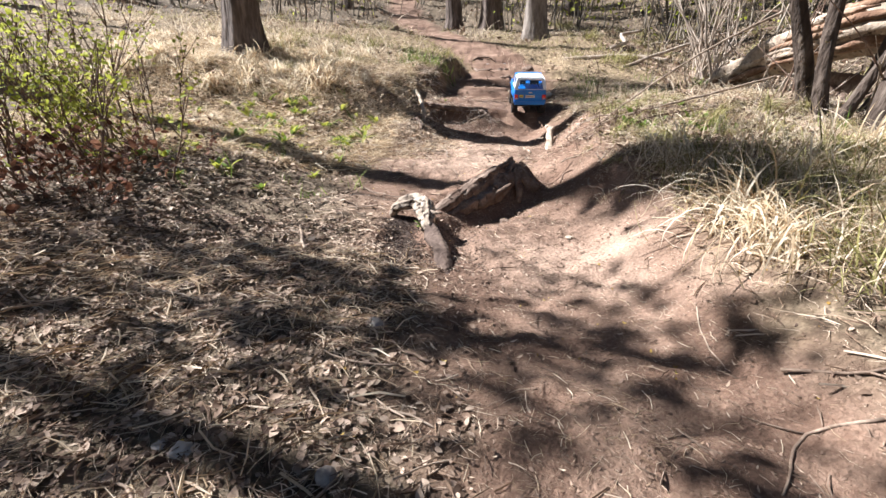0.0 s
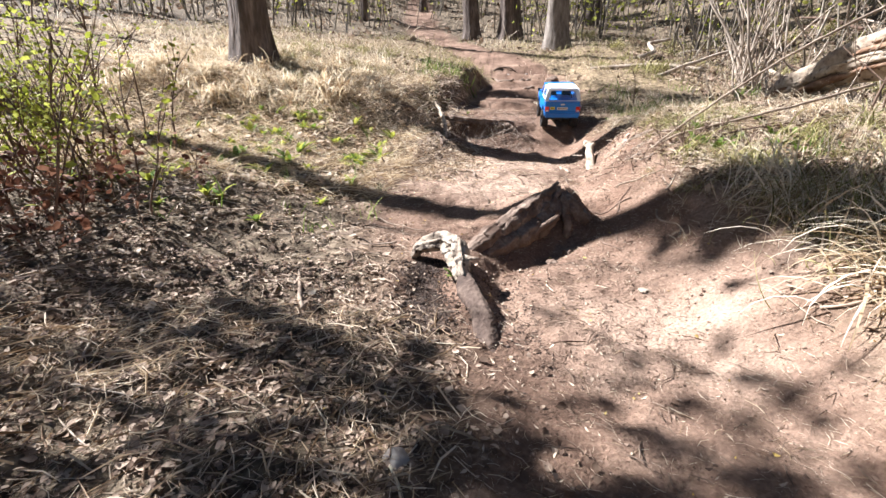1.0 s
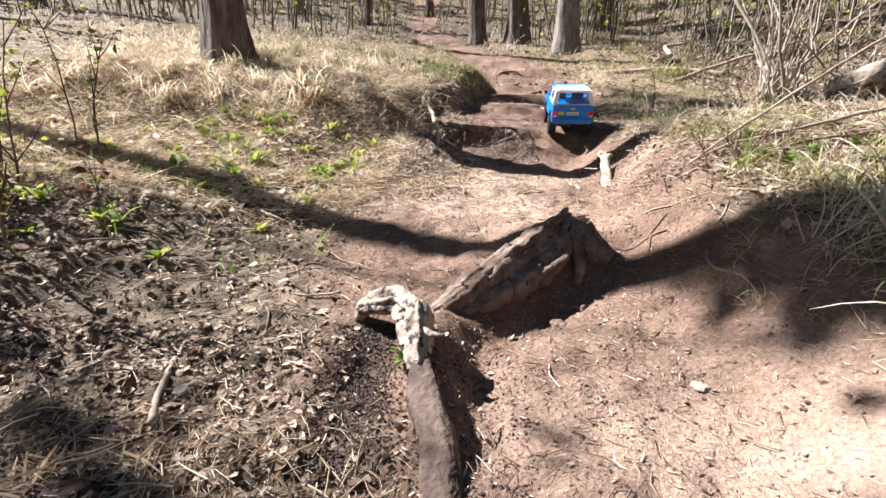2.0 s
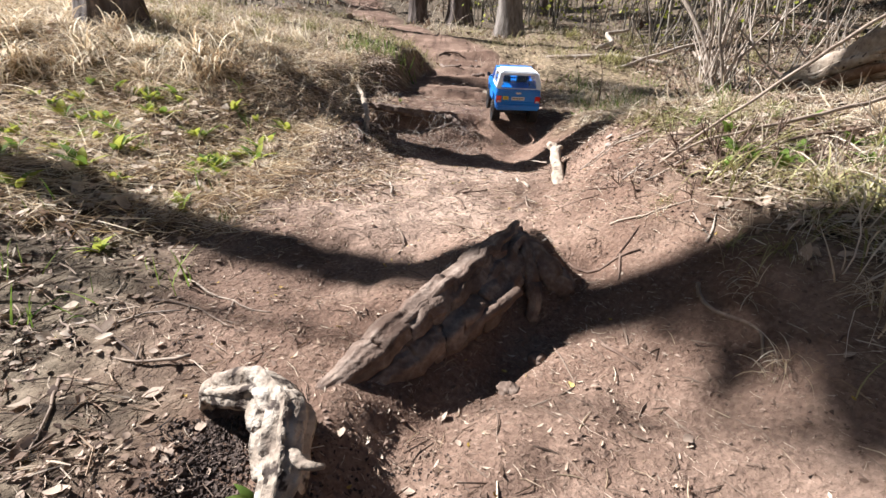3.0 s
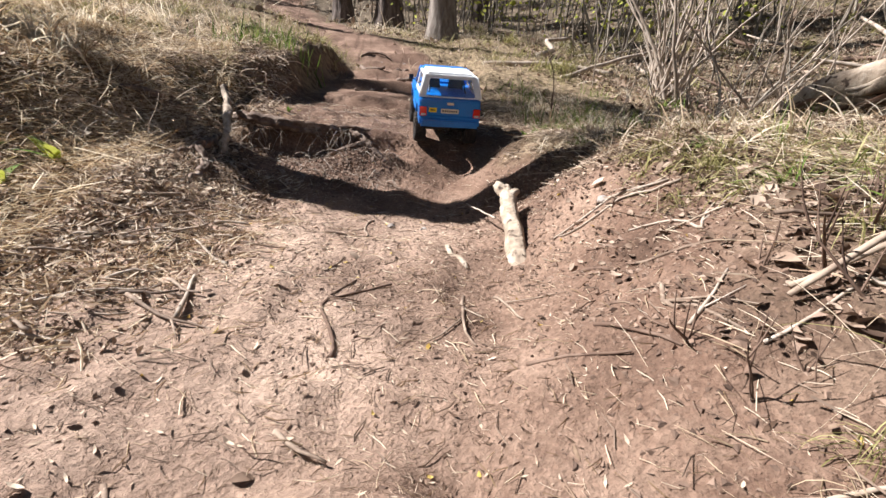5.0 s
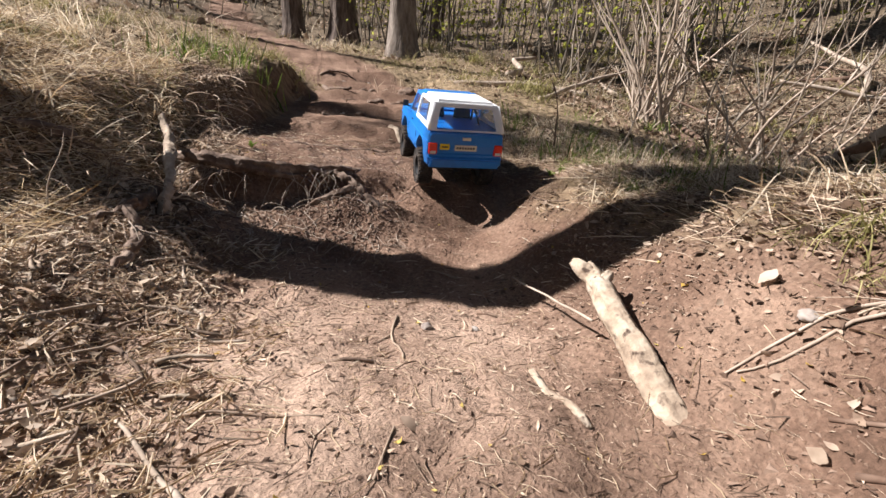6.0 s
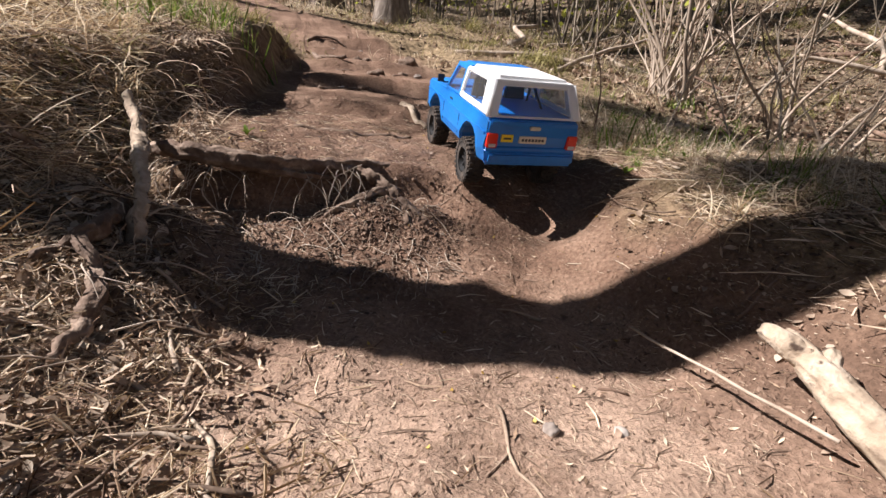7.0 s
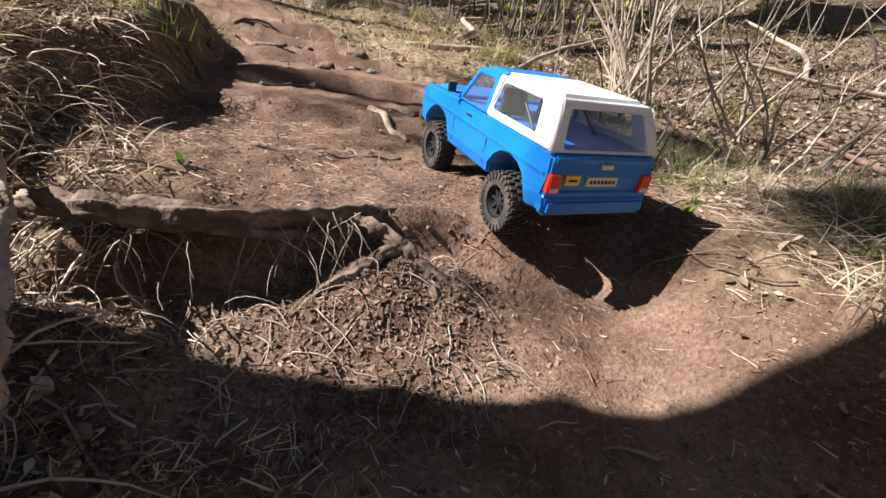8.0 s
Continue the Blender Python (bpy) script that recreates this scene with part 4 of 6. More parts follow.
gnarled("upright_root", [(-0.17, 3.36, -0.05), (-0.164, 3.38, 0.02), (-0.172, 3.46, 0.058), (-0.19, 3.55, 0.095), (-0.212, 3.65, 0.13), (-0.256, 3.785, 0.185)], [0.012, 0.012, 0.012, 0.014, 0.011, 0.009], ROOT_PALE, "pale root hanging upright from the bank", "root", 13, 20, 0.3, 0.06, step=0.01, wobble=0.008, ridge=0.3)
gnarled("surface_root", [low(-0.205, 3.54, 0.0), low(-0.20, 3.44, 0.008), low(-0.195, 3.39, 0.012), low(-0.212, 3.32, 0.02), low(-0.21, 3.275, 0.02), low(-0.18, 3.23, 0.016), low(-0.17, 3.16, 0.012), low(-0.178, 3.07, 0.008), low(-0.19, 3.03, -0.012)], [0.006, 0.009, 0.0105, 0.013, 0.009, 0.009, 0.0105, 0.008, 0.005], ROOT, "twisting grey-brown root along the foot of the bank", "root", 15, 20, 0.35, 0.08, step=0.009, wobble=0.012, ridge=0.35,
        extra=(([low(-0.205, 3.315, 0.035), low(-0.232, 3.285, 0.01), low(-0.25, 3.25, 0.004)], [0.011, 0.009, 0.005]),))
gnarled("bank_root", [low(-0.48, 3.45, 0.0), low(-0.40, 3.50, 0.012), low(-0.35, 3.60, 0.014), low(-0.33, 3.70, 0.0)], [0.012, 0.018, 0.02, 0.014], ROOT, "brown root arching out of the bank", "root", 17, 12, 0.35, 0.15)
def rotten_log():
    """A log that has broken into long fibrous splinters round a soft core."""
    rng = random.Random(4)
    top = empty("rotten_log", pose(1.70, 3.18, 0.22))
    axis = bend([(0, 0.05, -0.02), (0.01, -0.08, 0.05), (0.02, -0.24, 0.12), (0.06, -0.48, 0.23), (0.14, -0.74, 0.33), (0.26, -1.0, 0.4)], 0.03, 0.01, 2)
    n = len(axis)
    v, f = tube(axis, [0.04 + 0.055 * min(1, i / n * 1.8) for i in range(n)], 22, 0.5, 3, gnarl=0.3)
    mesh_object("core", v, f, ROOT_PALE, top)
    for k in range(64):
        i = rng.randint(0, n - 8)
        j = min(n - 1, i + rng.randint(6, 14))
        a, r = rng.uniform(0, 6.28), rng.uniform(0.75, 1.1) * (0.045 + 0.06 * min(1, i / n * 1.8))
        pts = [axis[q] + Vector((math.cos(a + 0.03 * q) * r, 0, math.sin(a + 0.03 * q) * r + 0.004 * math.sin(q))) for q in range(i, j + 1)]
        m = len(pts)
        w = rng.uniform(0.006, 0.02)
        v, f = tube(pts, [w * (0.4 + 0.9 * math.sin(math.pi * (q + 0.5) / m)) for q in range(m)], 6, 0.5, k)
        mesh_object("splinter", v, f, ROOT_PALE if math.sin(a * 5.0) > 0.45 else WOOD_RED, top)
    return tagged(top, "rotten red-brown log breaking into splinters beside the trees", "log")


rotten_log()
gnarled("stump", [(1.95, 2.46, -0.02), (1.95, 2.46, 0.2), (1.97, 2.47, 0.38)], [0.16, 0.11, 0.08], ROOT, "dark broken stump that the rotten log leans on", "stump", 33, 18, 0.5, 0.3, step=0.03)
gnarled("bent_branch", [(0.655, 2.098, 0.115), (0.735, 2.08, 0.2), (0.81, 2.06, 0.268), (0.933, 2.08, 0.357), (1.15, 2.15, 0.48), (1.45, 2.25, 0.62)], [0.003, 0.0036, 0.004, 0.0045, 0.005, 0.006], TWIG, "long bent bare branch leaning out over the verge", "branch", 21, 7, 0.15, 0.05)
gnarled("bent_branch", [(0.66, 2.106, 0.12), (0.75, 2.09, 0.175), (0.86, 2.09, 0.207), (0.98, 2.097, 0.238), (1.2, 2.15, 0.29), (1.5, 2.25, 0.36)], [0.003, 0.004, 0.0045, 0.005, 0.0055, 0.006], TWIG, "long bent bare branch lying over the verge", "branch", 23, 7, 0.15, 0.05)
gnarled("bent_branch", [(0.7, 2.0, 0.1), (0.8, 2.0, 0.165), (0.95, 2.05, 0.2), (1.2, 2.1, 0.23)], [0.0025, 0.003, 0.0035, 0.004], STEM_DARK, "thin dark branch lying over the verge", "branch", 25, 7, 0.15, 0.05)


def twig(*points, r=0.004, mat=None, label="dry crooked twig lying on the ground", name="twig", lift=0.4, forks=0, seed=0, group="fallen twigs"):
    """A thin stick that follows the ground through points of the plan."""
    r *= 0.58
    rng = random.Random(seed + int(abs(points[0][0]) * 977 + points[0][1] * 613))
    flat = bend([(x, y, 0) for x, y in points], 0.02, 0.006, rng.uniform(0, 90))
    n = len(flat)
    line = [at_ground(p.x, p.y, r * lift + 0.006 * max(0.0, noise.noise(Vector((i * 0.3, rng.random() * 0.01, points[0][0] * 9))))) for i, p in enumerate(flat)]
    pieces = [tube(line, [r * (1.15 - 0.6 * i / n) for i in range(n)], 7, 0.35, rng.uniform(0, 90))]
    for k in range(forks):
        i = rng.randint(n // 3, max(n // 3, n - 3))
        a = rng.choice((-1, 1)) * rng.uniform(0.5, 1.1)
        d = line[min(i + 1, n - 1)] - line[max(i - 1, 0)]
        d = Matrix.Rotation(a, 3, "Z") @ d.normalized()
        l = rng.uniform(0.04, 0.1)
        q = [line[i] + d * l * f for f in (0, 0.5, 1)]
        pieces.append(tube([q[0], at_ground(q[1].x, q[1].y, r), at_ground(q[2].x, q[2].y, r)], [r * 0.6, r * 0.45, r * 0.25], 5))
    v, f = join(pieces)
    return tagged(mesh_object(name, v, f, mat or TWIG), label, "twig", group)


twig((-0.300, 0.518), (-0.252, 0.452), (-0.185, 0.380), r=0.0045, forks=2)
twig((-0.179, 0.601), (-0.107, 0.540), (-0.036, 0.523), (0.024, 0.491), r=0.0042, forks=1)
twig((-0.296, 0.615), (-0.220, 0.582), r=0.003)
twig((-0.405, 0.805), (-0.416, 0.922), (-0.390, 1.063), r=0.004, mat=STEM_DARK)
twig((-0.944, 1.345), (-0.785, 1.135), (-0.610, 0.86), r=0.0055)
twig((-0.37, 0.815), (-0.286, 0.829), (-0.201, 0.854), r=0.0045, mat=STEM_DARK)
twig((0.555, 0.867), (0.518, 0.753), (0.508, 0.672), r=0.0028)
twig((0.597, 0.493), (0.519, 0.502), (0.461, 0.449), (0.422, 0.407), r=0.004, forks=1)
twig((-0.385, 1.24), (-0.433, 1.350), (-0.470, 1.453), r=0.009, label="thick weathered stick lying in the litter", forks=2)
twig((-0.430, 1.723), (-0.304, 1.637), r=0.0045)
twig((-0.395, 1.604), (-0.342, 1.522), (-0.321, 1.451), r=0.0035, forks=2)
twig((0.400, 1.699), (0.434, 1.617), r=0.005, mat=STEM_DARK, label="short dark stick in the trodden hollow")
twig((0.554, 1.713), (0.547, 1.675), (0.563, 1.612), (0.571, 1.583), (0.558, 1.554), r=0.0055, label="bent pale root lying on the side of the hollow")
twig((0.330, 1.722), (0.329, 1.600), (0.258, 1.571), r=0.0025)
twig((0.415, 1.935), (0.473, 1.899), (0.528, 1.871), r=0.0055, mat=STEM_DARK, forks=1, label="dark crooked stick above the hollow")
twig((0.501, 1.885), (0.477, 1.826), r=0.004, mat=STEM_DARK)
twig((-0.381, 1.798), (-0.299, 1.787), (-0.204, 1.726), r=0.0042, forks=1)
twig((-0.344, 1.872), (-0.221, 1.798), (-0.158, 1.770), r=0.0035, forks=1)
twig((0.47, 2.23), (0.55, 2.15), r=0.004, mat=STEM_DARK)
twig((0.513, 1.985), (0.650, 1.923), r=0.004)
twig((0.226, 2.30), (0.230, 2.342), (0.207, 2.438), (0.236, 2.466), (0.320, 2.508), r=0.005, forks=2, label="dark forked root running through the trodden earth", mat=STEM_DARK)
twig((0.223, 2.471), (0.259, 2.532), r=0.003, mat=STEM_DARK)
twig((0.446, 2.472), (0.421, 2.379), (0.428, 2.306), r=0.005, forks=1)
twig((0.497, 2.462), (0.513, 2.359), r=0.004, forks=1)
twig((-0.005, 2.692), (0.072, 2.688), (0.164, 2.654), r=0.003)
twig((-0.114, 2.597), (-0.030, 2.625), (0.128, 2.593), r=0.002)
twig((0.601, 2.295), (0.587, 2.251), (0.585, 2.207), (0.579, 2.149), r=0.004, mat=STEM_DARK)
twig((0.628, 2.238), (0.603, 2.192), (0.608, 2.155), (0.617, 2.10), r=0.005, forks=2)
twig((0.543, 2.217), (0.568, 2.178), (0.579, 2.12), r=0.0045, mat=STEM_DARK)
twig((0.663, 2.337), (0.672, 2.290), (0.708, 2.228), r=0.0045)
twig((0.656, 2.464), (0.667, 2.370), r=0.0045, mat=STEM_DARK)
twig((0.203, 2.563), (0.238, 2.634), r=0.0025)
twig((0.463, 2.722), (0.47, 2.66), (0.485, 2.600), r=0.014, mat=ROOT_PALE, lift=-0.3, label="pale stub of root rising from the trodden earth")
twig((0.625, 2.412), (0.636, 2.351), r=0.006, mat=STEM_DARK)
twig((0.154, 2.806), (0.243, 2.783), r=0.0055, mat=ROOT, label="short brown piece of root in the earth")
twig((0.642, 2.224), (0.624, 2.199), r=0.005, mat=STEM_DARK)
gnarled("rod", [(0.586, 3.06, -0.06), (0.584, 2.9, -0.035), (0.579, 2.757, -0.012)], [0.0019, 0.0022, 0.0025], STEM, "long straight pale rod lying across the trail", "twig", 91, 7, 0.2, 0.0, step=0.02, wobble=0.003)
twig((0.521, 3.101), (0.530, 2.967), r=0.0022)
twig((-0.050, 3.121), (-0.056, 3.016), (-0.063, 2.966), r=0.0055, label="pale splinter of wood in the litter")
twig((0.309, 2.969), (0.286, 2.889), (0.286, 2.80), r=0.0042, forks=1)
twig((-0.123, 3.258), (-0.085, 3.132), r=0.0055, label="pale splinter of wood in the litter")
twig((-0.145, 3.246), (-0.119, 3.177), r=0.0045)
twig((0.72, 2.985), (0.815, 2.99), r=0.005, mat=STEM_DARK)
twig((0.735, 3.0), (0.81, 3.006), r=0.004, mat=STEM_DARK)
twig((-0.212, 3.033), (-0.145, 2.965), r=0.006)
twig((0.477, 2.981), (0.513, 2.956), r=0.0035, mat=STEM_DARK)
twig((0.88, 3.55), (1.05, 3.53), (1.2, 3.42), r=0.006, label="straight stick lying along the edge of the trail")
twig((0.173, 3.326), (0.219, 3.247), r=0.0025)
twig((-0.109, 3.523), (-0.093, 3.455), (-0.054, 3.388), r=0.003)


twig((0.575, 4.56), (0.585, 4.42), (0.60, 4.28), r=0.026, mat=ROOT_PALE, lift=0.1, label="pale worn root crossing the upper trail", name="root")
twig((0.70, 4.14), (0.74, 4.02), r=0.026, mat=ROOT_PALE, lift=0.1, label="pale worn root crossing the upper trail", name="root")
twig((0.30, 6.0), (0.36, 5.8), (0.48, 5.7), r=0.03, mat=ROOT, lift=0.3, label="dark root standing out of the upper trail", name="root")
twig((0.1, 4.02), (0.3, 3.98), (0.46, 4.0), r=0.012, mat=ROOT, lift=0.0, label="brown root running across the upper trail", name="root")


def rootlets():
    """Fine roots hanging out of the broken edge under the ledge."""
    rng, out = random.Random(31), []
    for k in range(150):
        x, y = rng.uniform(-0.25, 0.42), rng.uniform(3.36, 3.62)
        p, d = [at_ground(x, y, -0.004)], Vector((rng.uniform(-0.5, 0.5), rng.uniform(-1, 0.1), rng.uniform(0.0, 0.6))).normalized()
        l = rng.uniform(0.04, 0.13)
        for i in range(6):
            d = (d + Vector((rng.uniform(-0.4, 0.4), rng.uniform(-0.4, 0.2), -0.28))).normalized()
            q = p[-1] + d * l / 6
            q.z = max(q.z, float(ground(q.x, q.y)) + 0.002)
            p.append(q)
        r = rng.uniform(0.0007, 0.0017)
        out.append(tube(p, [r * (1.1 - 0.12 * i) for i in range(7)], 4, caps=False))
    for k in range(320):
        x, y = rng.uniform(-0.9, -0.14), rng.uniform(3.0, 4.3)
        p, d = [at_ground(x, y, -0.004)], Vector((rng.uniform(-0.6, 1), rng.uniform(-1, 0.6), rng.uniform(0.1, 0.7))).normalized()
        l = rng.uniform(0.06, 0.2)
        for i in range(6):
            d = (d + Vector((rng.uniform(-0.4, 0.4), rng.uniform(-0.4, 0.4), -0.22))).normalized()
            q = p[-1] + d * l / 6
            q.z = max(q.z, float(ground(q.x, q.y)) + 0.002)
            p.append(q)
        r = rng.uniform(0.0008, 0.002)
        out.append(tube(p, [r * (1.1 - 0.12 * i) for i in range(7)], 4, caps=False))
    for k in range(46):
        x = rng.choice((-0.16, -0.05, 0.08, 0.2)) + rng.gauss(0, 0.04)
        p, d = [Vector((x, 3.635 + 0.02 * rng.random(), 0.045 + 0.03 * rng.random()))], Vector((rng.uniform(-1.6, 1.6), -1, rng.uniform(-0.8, 0.6))).normalized()
        l = rng.uniform(0.06, 0.17)
        for i in range(7):
            d = (d + Vector((rng.uniform(-0.35, 0.35), rng.uniform(-0.3, 0.3), -0.25))).normalized()
            q = p[-1] + d * l / 7
            q.z = max(q.z, float(ground(q.x, q.y)) + 0.002)
            p.append(q)
        r = rng.uniform(0.0006, 0.0017)
        out.append(tube(p, [r * (1.1 - 0.1 * i) for i in range(8)], 4, caps=False))
    v, f = join(out)
    dark = []
    for k in range(700):
        x, y = rng.uniform(-0.6, -0.1), rng.uniform(3.4, 4.7)
        p, d = [at_ground(x, y, 0.004)], Vector((rng.uniform(-0.3, 1), rng.uniform(-1, 1), rng.uniform(0.0, 0.6))).normalized()
        l = rng.uniform(0.05, 0.16)
        for i in range(4):
            d = (d + Vector((rng.uniform(-0.4, 0.4), rng.uniform(-0.4, 0.4), -0.25))).normalized()
            p.append(p[-1] + d * l / 4)
        r = rng.uniform(0.0008, 0.0022)
        dark.append(tube(p, [r * (1.1 - 0.16 * i) for i in range(5)], 4, caps=False))
    w, g = join(dark)
    tagged(mesh_object("rootlets", w, g, NEEDLE), "brown roots and stalks matted on the shaded bank", "rootlets", kind="stuff")
    tagged(mesh_object("rootlets", v, f, STEM), "fine pale rootlets tangled on the broken bank", "rootlets", kind="stuff")


rootlets()


def dead_wood():
    """Fallen branches lying about under the shrubs on the flat."""
    rng = random.Random(8)
    for k in range(34):
        x, y = rng.uniform(2.0, 6.5), rng.uniform(3.6, 8.0)
        a, l, r = rng.uniform(0, 3.14), rng.uniform(0.5, 1.6), rng.uniform(0.008, 0.035)
        pts = [(x + l * f * math.cos(a) + rng.gauss(0, 0.05), y + l * f * math.sin(a) + rng.gauss(0, 0.05)) for f in (-0.5, -0.2, 0.1, 0.5)]
        up = rng.random() < 0.4
        gnarled("fallen_branch", [low(px, py, r * 0.6 + (0.25 * i * l * 0.3 if up else 0)) for i, (px, py) in enumerate(pts)], [r, r, r * 0.8, r * 0.5], STEM if k % 3 else STEM_DARK, "bleached dead branch lying under the shrubs" if k % 3 else "dark dead branch lying under the shrubs", "branch", 200 + k, 7, 0.2, 0.05, step=0.1, wobble=0.012)["group"] = "fallen branches"


dead_wood()


def loose_twigs():
    """Thin broken twigs all over the litter, each one by itself."""
    rng, kinds = random.Random(77), []
    for k in range(9):
        l, r, p, d = rng.uniform(0.07, 0.2), rng.uniform(0.0014, 0.003), [Vector((0, 0, 0))], Vector((1, 0, 0))
        for i in range(7):
            d = (d + Vector((0, rng.uniform(-0.4, 0.4), rng.uniform(-0.08, 0.08)))).normalized()
            p.append(p[-1] + d * l / 7)
        mid = p[4]
        pieces = [tube([q - mid for q in p], [r * (1.1 - 0.08 * i) for i in range(8)], 5, 0.2, k)]
        if k % 2:
            s = Vector((d.y, -d.x, 0.1)) + d
            pieces.append(tube([p[4] - mid, p[4] - mid + s * l * 0.2], [r * 0.7, r * 0.3], 4))
        v, f = join(pieces)
        me = mesh_object("twig", v, f, TWIG)
        tagged(me, "thin broken twig in the leaf litter", "twig", "fallen twigs")
        kinds.append(me)
    done = 0
    while done < 225:
        x, y = (rng.uniform(-1.4, 1.3), rng.uniform(0.3, 4.0)) if done < 150 else (rng.uniform(-0.5, 0.06), rng.uniform(2.35, 3.35))
        if rng.random() < (0.85 if done < 150 else 0.6) * float(bare(x, y)):
            continue
        sx, sy = float(ground(x + 0.04, y) - ground(x - 0.04, y)) / 0.08, float(ground(x, y + 0.04) - ground(x, y - 0.04)) / 0.08
        m = Matrix.Translation(at_ground(x, y, 0.006)) @ Vector((-sx, -sy, 1)).to_track_quat("Z", "Y").to_matrix().to_4x4() @ Matrix.Rotation(rng.uniform(0, 6.28), 4, "Z")
        if done < len(kinds):
            kinds[done].matrix_world = m
        else:
            copy_thing(kinds[done % len(kinds)], m)
        done += 1


loose_twigs()


def bank_sticks():
    """Bleached sticks thrown together along the foot of the bank and on the verge."""
    rng = random.Random(51)
    for k in range(86):
        if 44 > k or k > 73:
            x, y = rng.uniform(-0.55, 0.02), rng.uniform(2.35, 3.3)
        elif k < 58:
            x, y = rng.uniform(0.62, 1.1), rng.uniform(1.6, 2.6)
        else:
            x, y = rng.uniform(-0.9, -0.3), rng.uniform(0.6, 1.9)
        a, l, r = rng.uniform(0, 3.14), rng.uniform(0.06, 0.2), rng.uniform(0.0028, 0.0062 if k < 44 else 0.004)
        b = rng.uniform(-0.5, 0.5)
        p = [(x - l / 2 * math.cos(a), y - l / 2 * math.sin(a)), (x, y), (x + l / 2 * math.cos(a + b), y + l / 2 * math.sin(a + b))]
        twig(*p, r=r, mat=(STEM, ROOT_PALE, STEM)[k % 3], label="bleached stick lying in the litter at the foot of the bank" if k < 44 else "dry stick lying in the litter", lift=1.2, forks=k % 2, seed=k)


bank_sticks()


def stone(x, y, radius, flat=0.6, seed=0, label="rounded pale stone lying on the earth", mat=None, turn=0.0):
    me = bpy.data.meshes.new("stone")
    bm = lump(radius, flat, seed, 3, 0.35)
    bm.to_mesh(me)
    bm.free()
    me.polygons.foreach_set("use_smooth", [True] * len(me.polygons))
    me.materials.append(mat or STONE)
    ob = new("stone", me)
    ob.matrix_world = pose(x, y, float(ground(x, y)) + radius * flat * 0.35, 0, 0, turn)
    return tagged(ob, label, "stone", "stones on the trail")


stone(-0.102, 0.407, 0.013, 0.75, 1)
stone(-0.113, 0.810, 0.017, 0.65, 2)
stone(-0.29, 0.44, 0.014, 0.5, 12)
stone(-0.33, 0.46, 0.01, 0.6, 13)
stone(0.424, 1.400, 0.014, 0.4, 3, "flat tan stone lying in the trodden hollow", ROOT_PALE)
stone(0.434, 2.885, 0.009, 0.6, 4)
stone(0.352, 2.912, 0.010, 0.8, 5)
stone(0.30, 1.70, 0.016, 0.7, 6, "dark stone in the hollow under the log", ROOT)
stone(0.24, 1.63, 0.018, 0.5, 7, "dark stone in the hollow under the log", ROOT)
stone(0.94, 5.9, 0.075, 0.65, 8, "dark boulder lying in the upper trail", ROOT)
stone(0.58, 5.3, 0.035, 0.5, 9, "dark low stone in the upper trail", ROOT)
stone(0.50, 6.62, 0.025, 0.8, 10, "small pale stone on the upper ledge")
stone(0.72, 2.55, 0.012, 0.6, 11)


def ledge_stones():
    """Stones standing out of the worn ledges of the upper trail."""
    rng = random.Random(23)
    for k, y in enumerate((4.4, 4.47, 4.93, 4.98, 5.5, 5.56, 5.6, 6.15, 6.22, 6.7)):
        stone(0.35 + 0.6 * rng.random(), y, rng.uniform(0.018, 0.04), rng.uniform(0.5, 0.8), 40 + k, "weathered stone standing out of the upper trail", STONE if k % 3 == 0 else ROOT, rng.uniform(0, 180))
    for k, (x, y) in enumerate(((0.25, 4.93), (0.4, 5.53), (0.45, 6.18), (0.3, 6.7))):
        twig((x, y), (x + 0.2, y + 0.05), (x + 0.42, y - 0.02), r=0.018, mat=ROOT, lift=0.0, label="worn root lying along a ledge of the upper trail", name="root", seed=k)


ledge_stones()
# ---- the toy truck ----
def box(bm, x0, x1, y0, y1, z0, z1, top=(0, 0, 0, 0)):
    """A box; top: how far the upper face draws in at x0, x1, y0, y1."""
    co = [(x0, y0, z0), (x1, y0, z0), (x1, y1, z0), (x0, y1, z0),
          (x0 + top[0], y0 + top[2], z1), (x1 - top[1], y0 + top[2], z1), (x1 - top[1], y1 - top[3], z1), (x0 + top[0], y1 - top[3], z1)]
    v = [bm.verts.new(c) for c in co]
    for q in ((3, 2, 1, 0), (4, 5, 6, 7), (0, 1, 5, 4), (1, 2, 6, 5), (2, 3, 7, 6), (3, 0, 4, 7)):
        bm.faces.new([v[i] for i in q])
    return v


def soften(bm, width, segments=2):
    bmesh.ops.recalc_face_normals(bm, faces=bm.faces)
    bmesh.ops.bevel(bm, geom=[e for e in bm.edges if len(e.link_faces) == 2 and e.calc_face_angle(0) > 0.5], offset=width, segments=segments, affect="EDGES", clamp_overlap=True)
    return bm


def slab(corners, thick):
    """A four-sided panel through corners, thick metres through."""
    bm = bmesh.new()
    c = [Vector(p) for p in corners]
    n = (c[1] - c[0]).cross(c[3] - c[0]).normalized() * thick / 2
    a, b = [bm.verts.new(p - n) for p in c], [bm.verts.new(p + n) for p in c]
    k = len(c)
    bm.faces.new(a[::-1])
    bm.faces.new(b)
    for i in range(k):
        bm.faces.new((a[i], a[(i + 1) % k], b[(i + 1) % k], b[i]))
    return bm


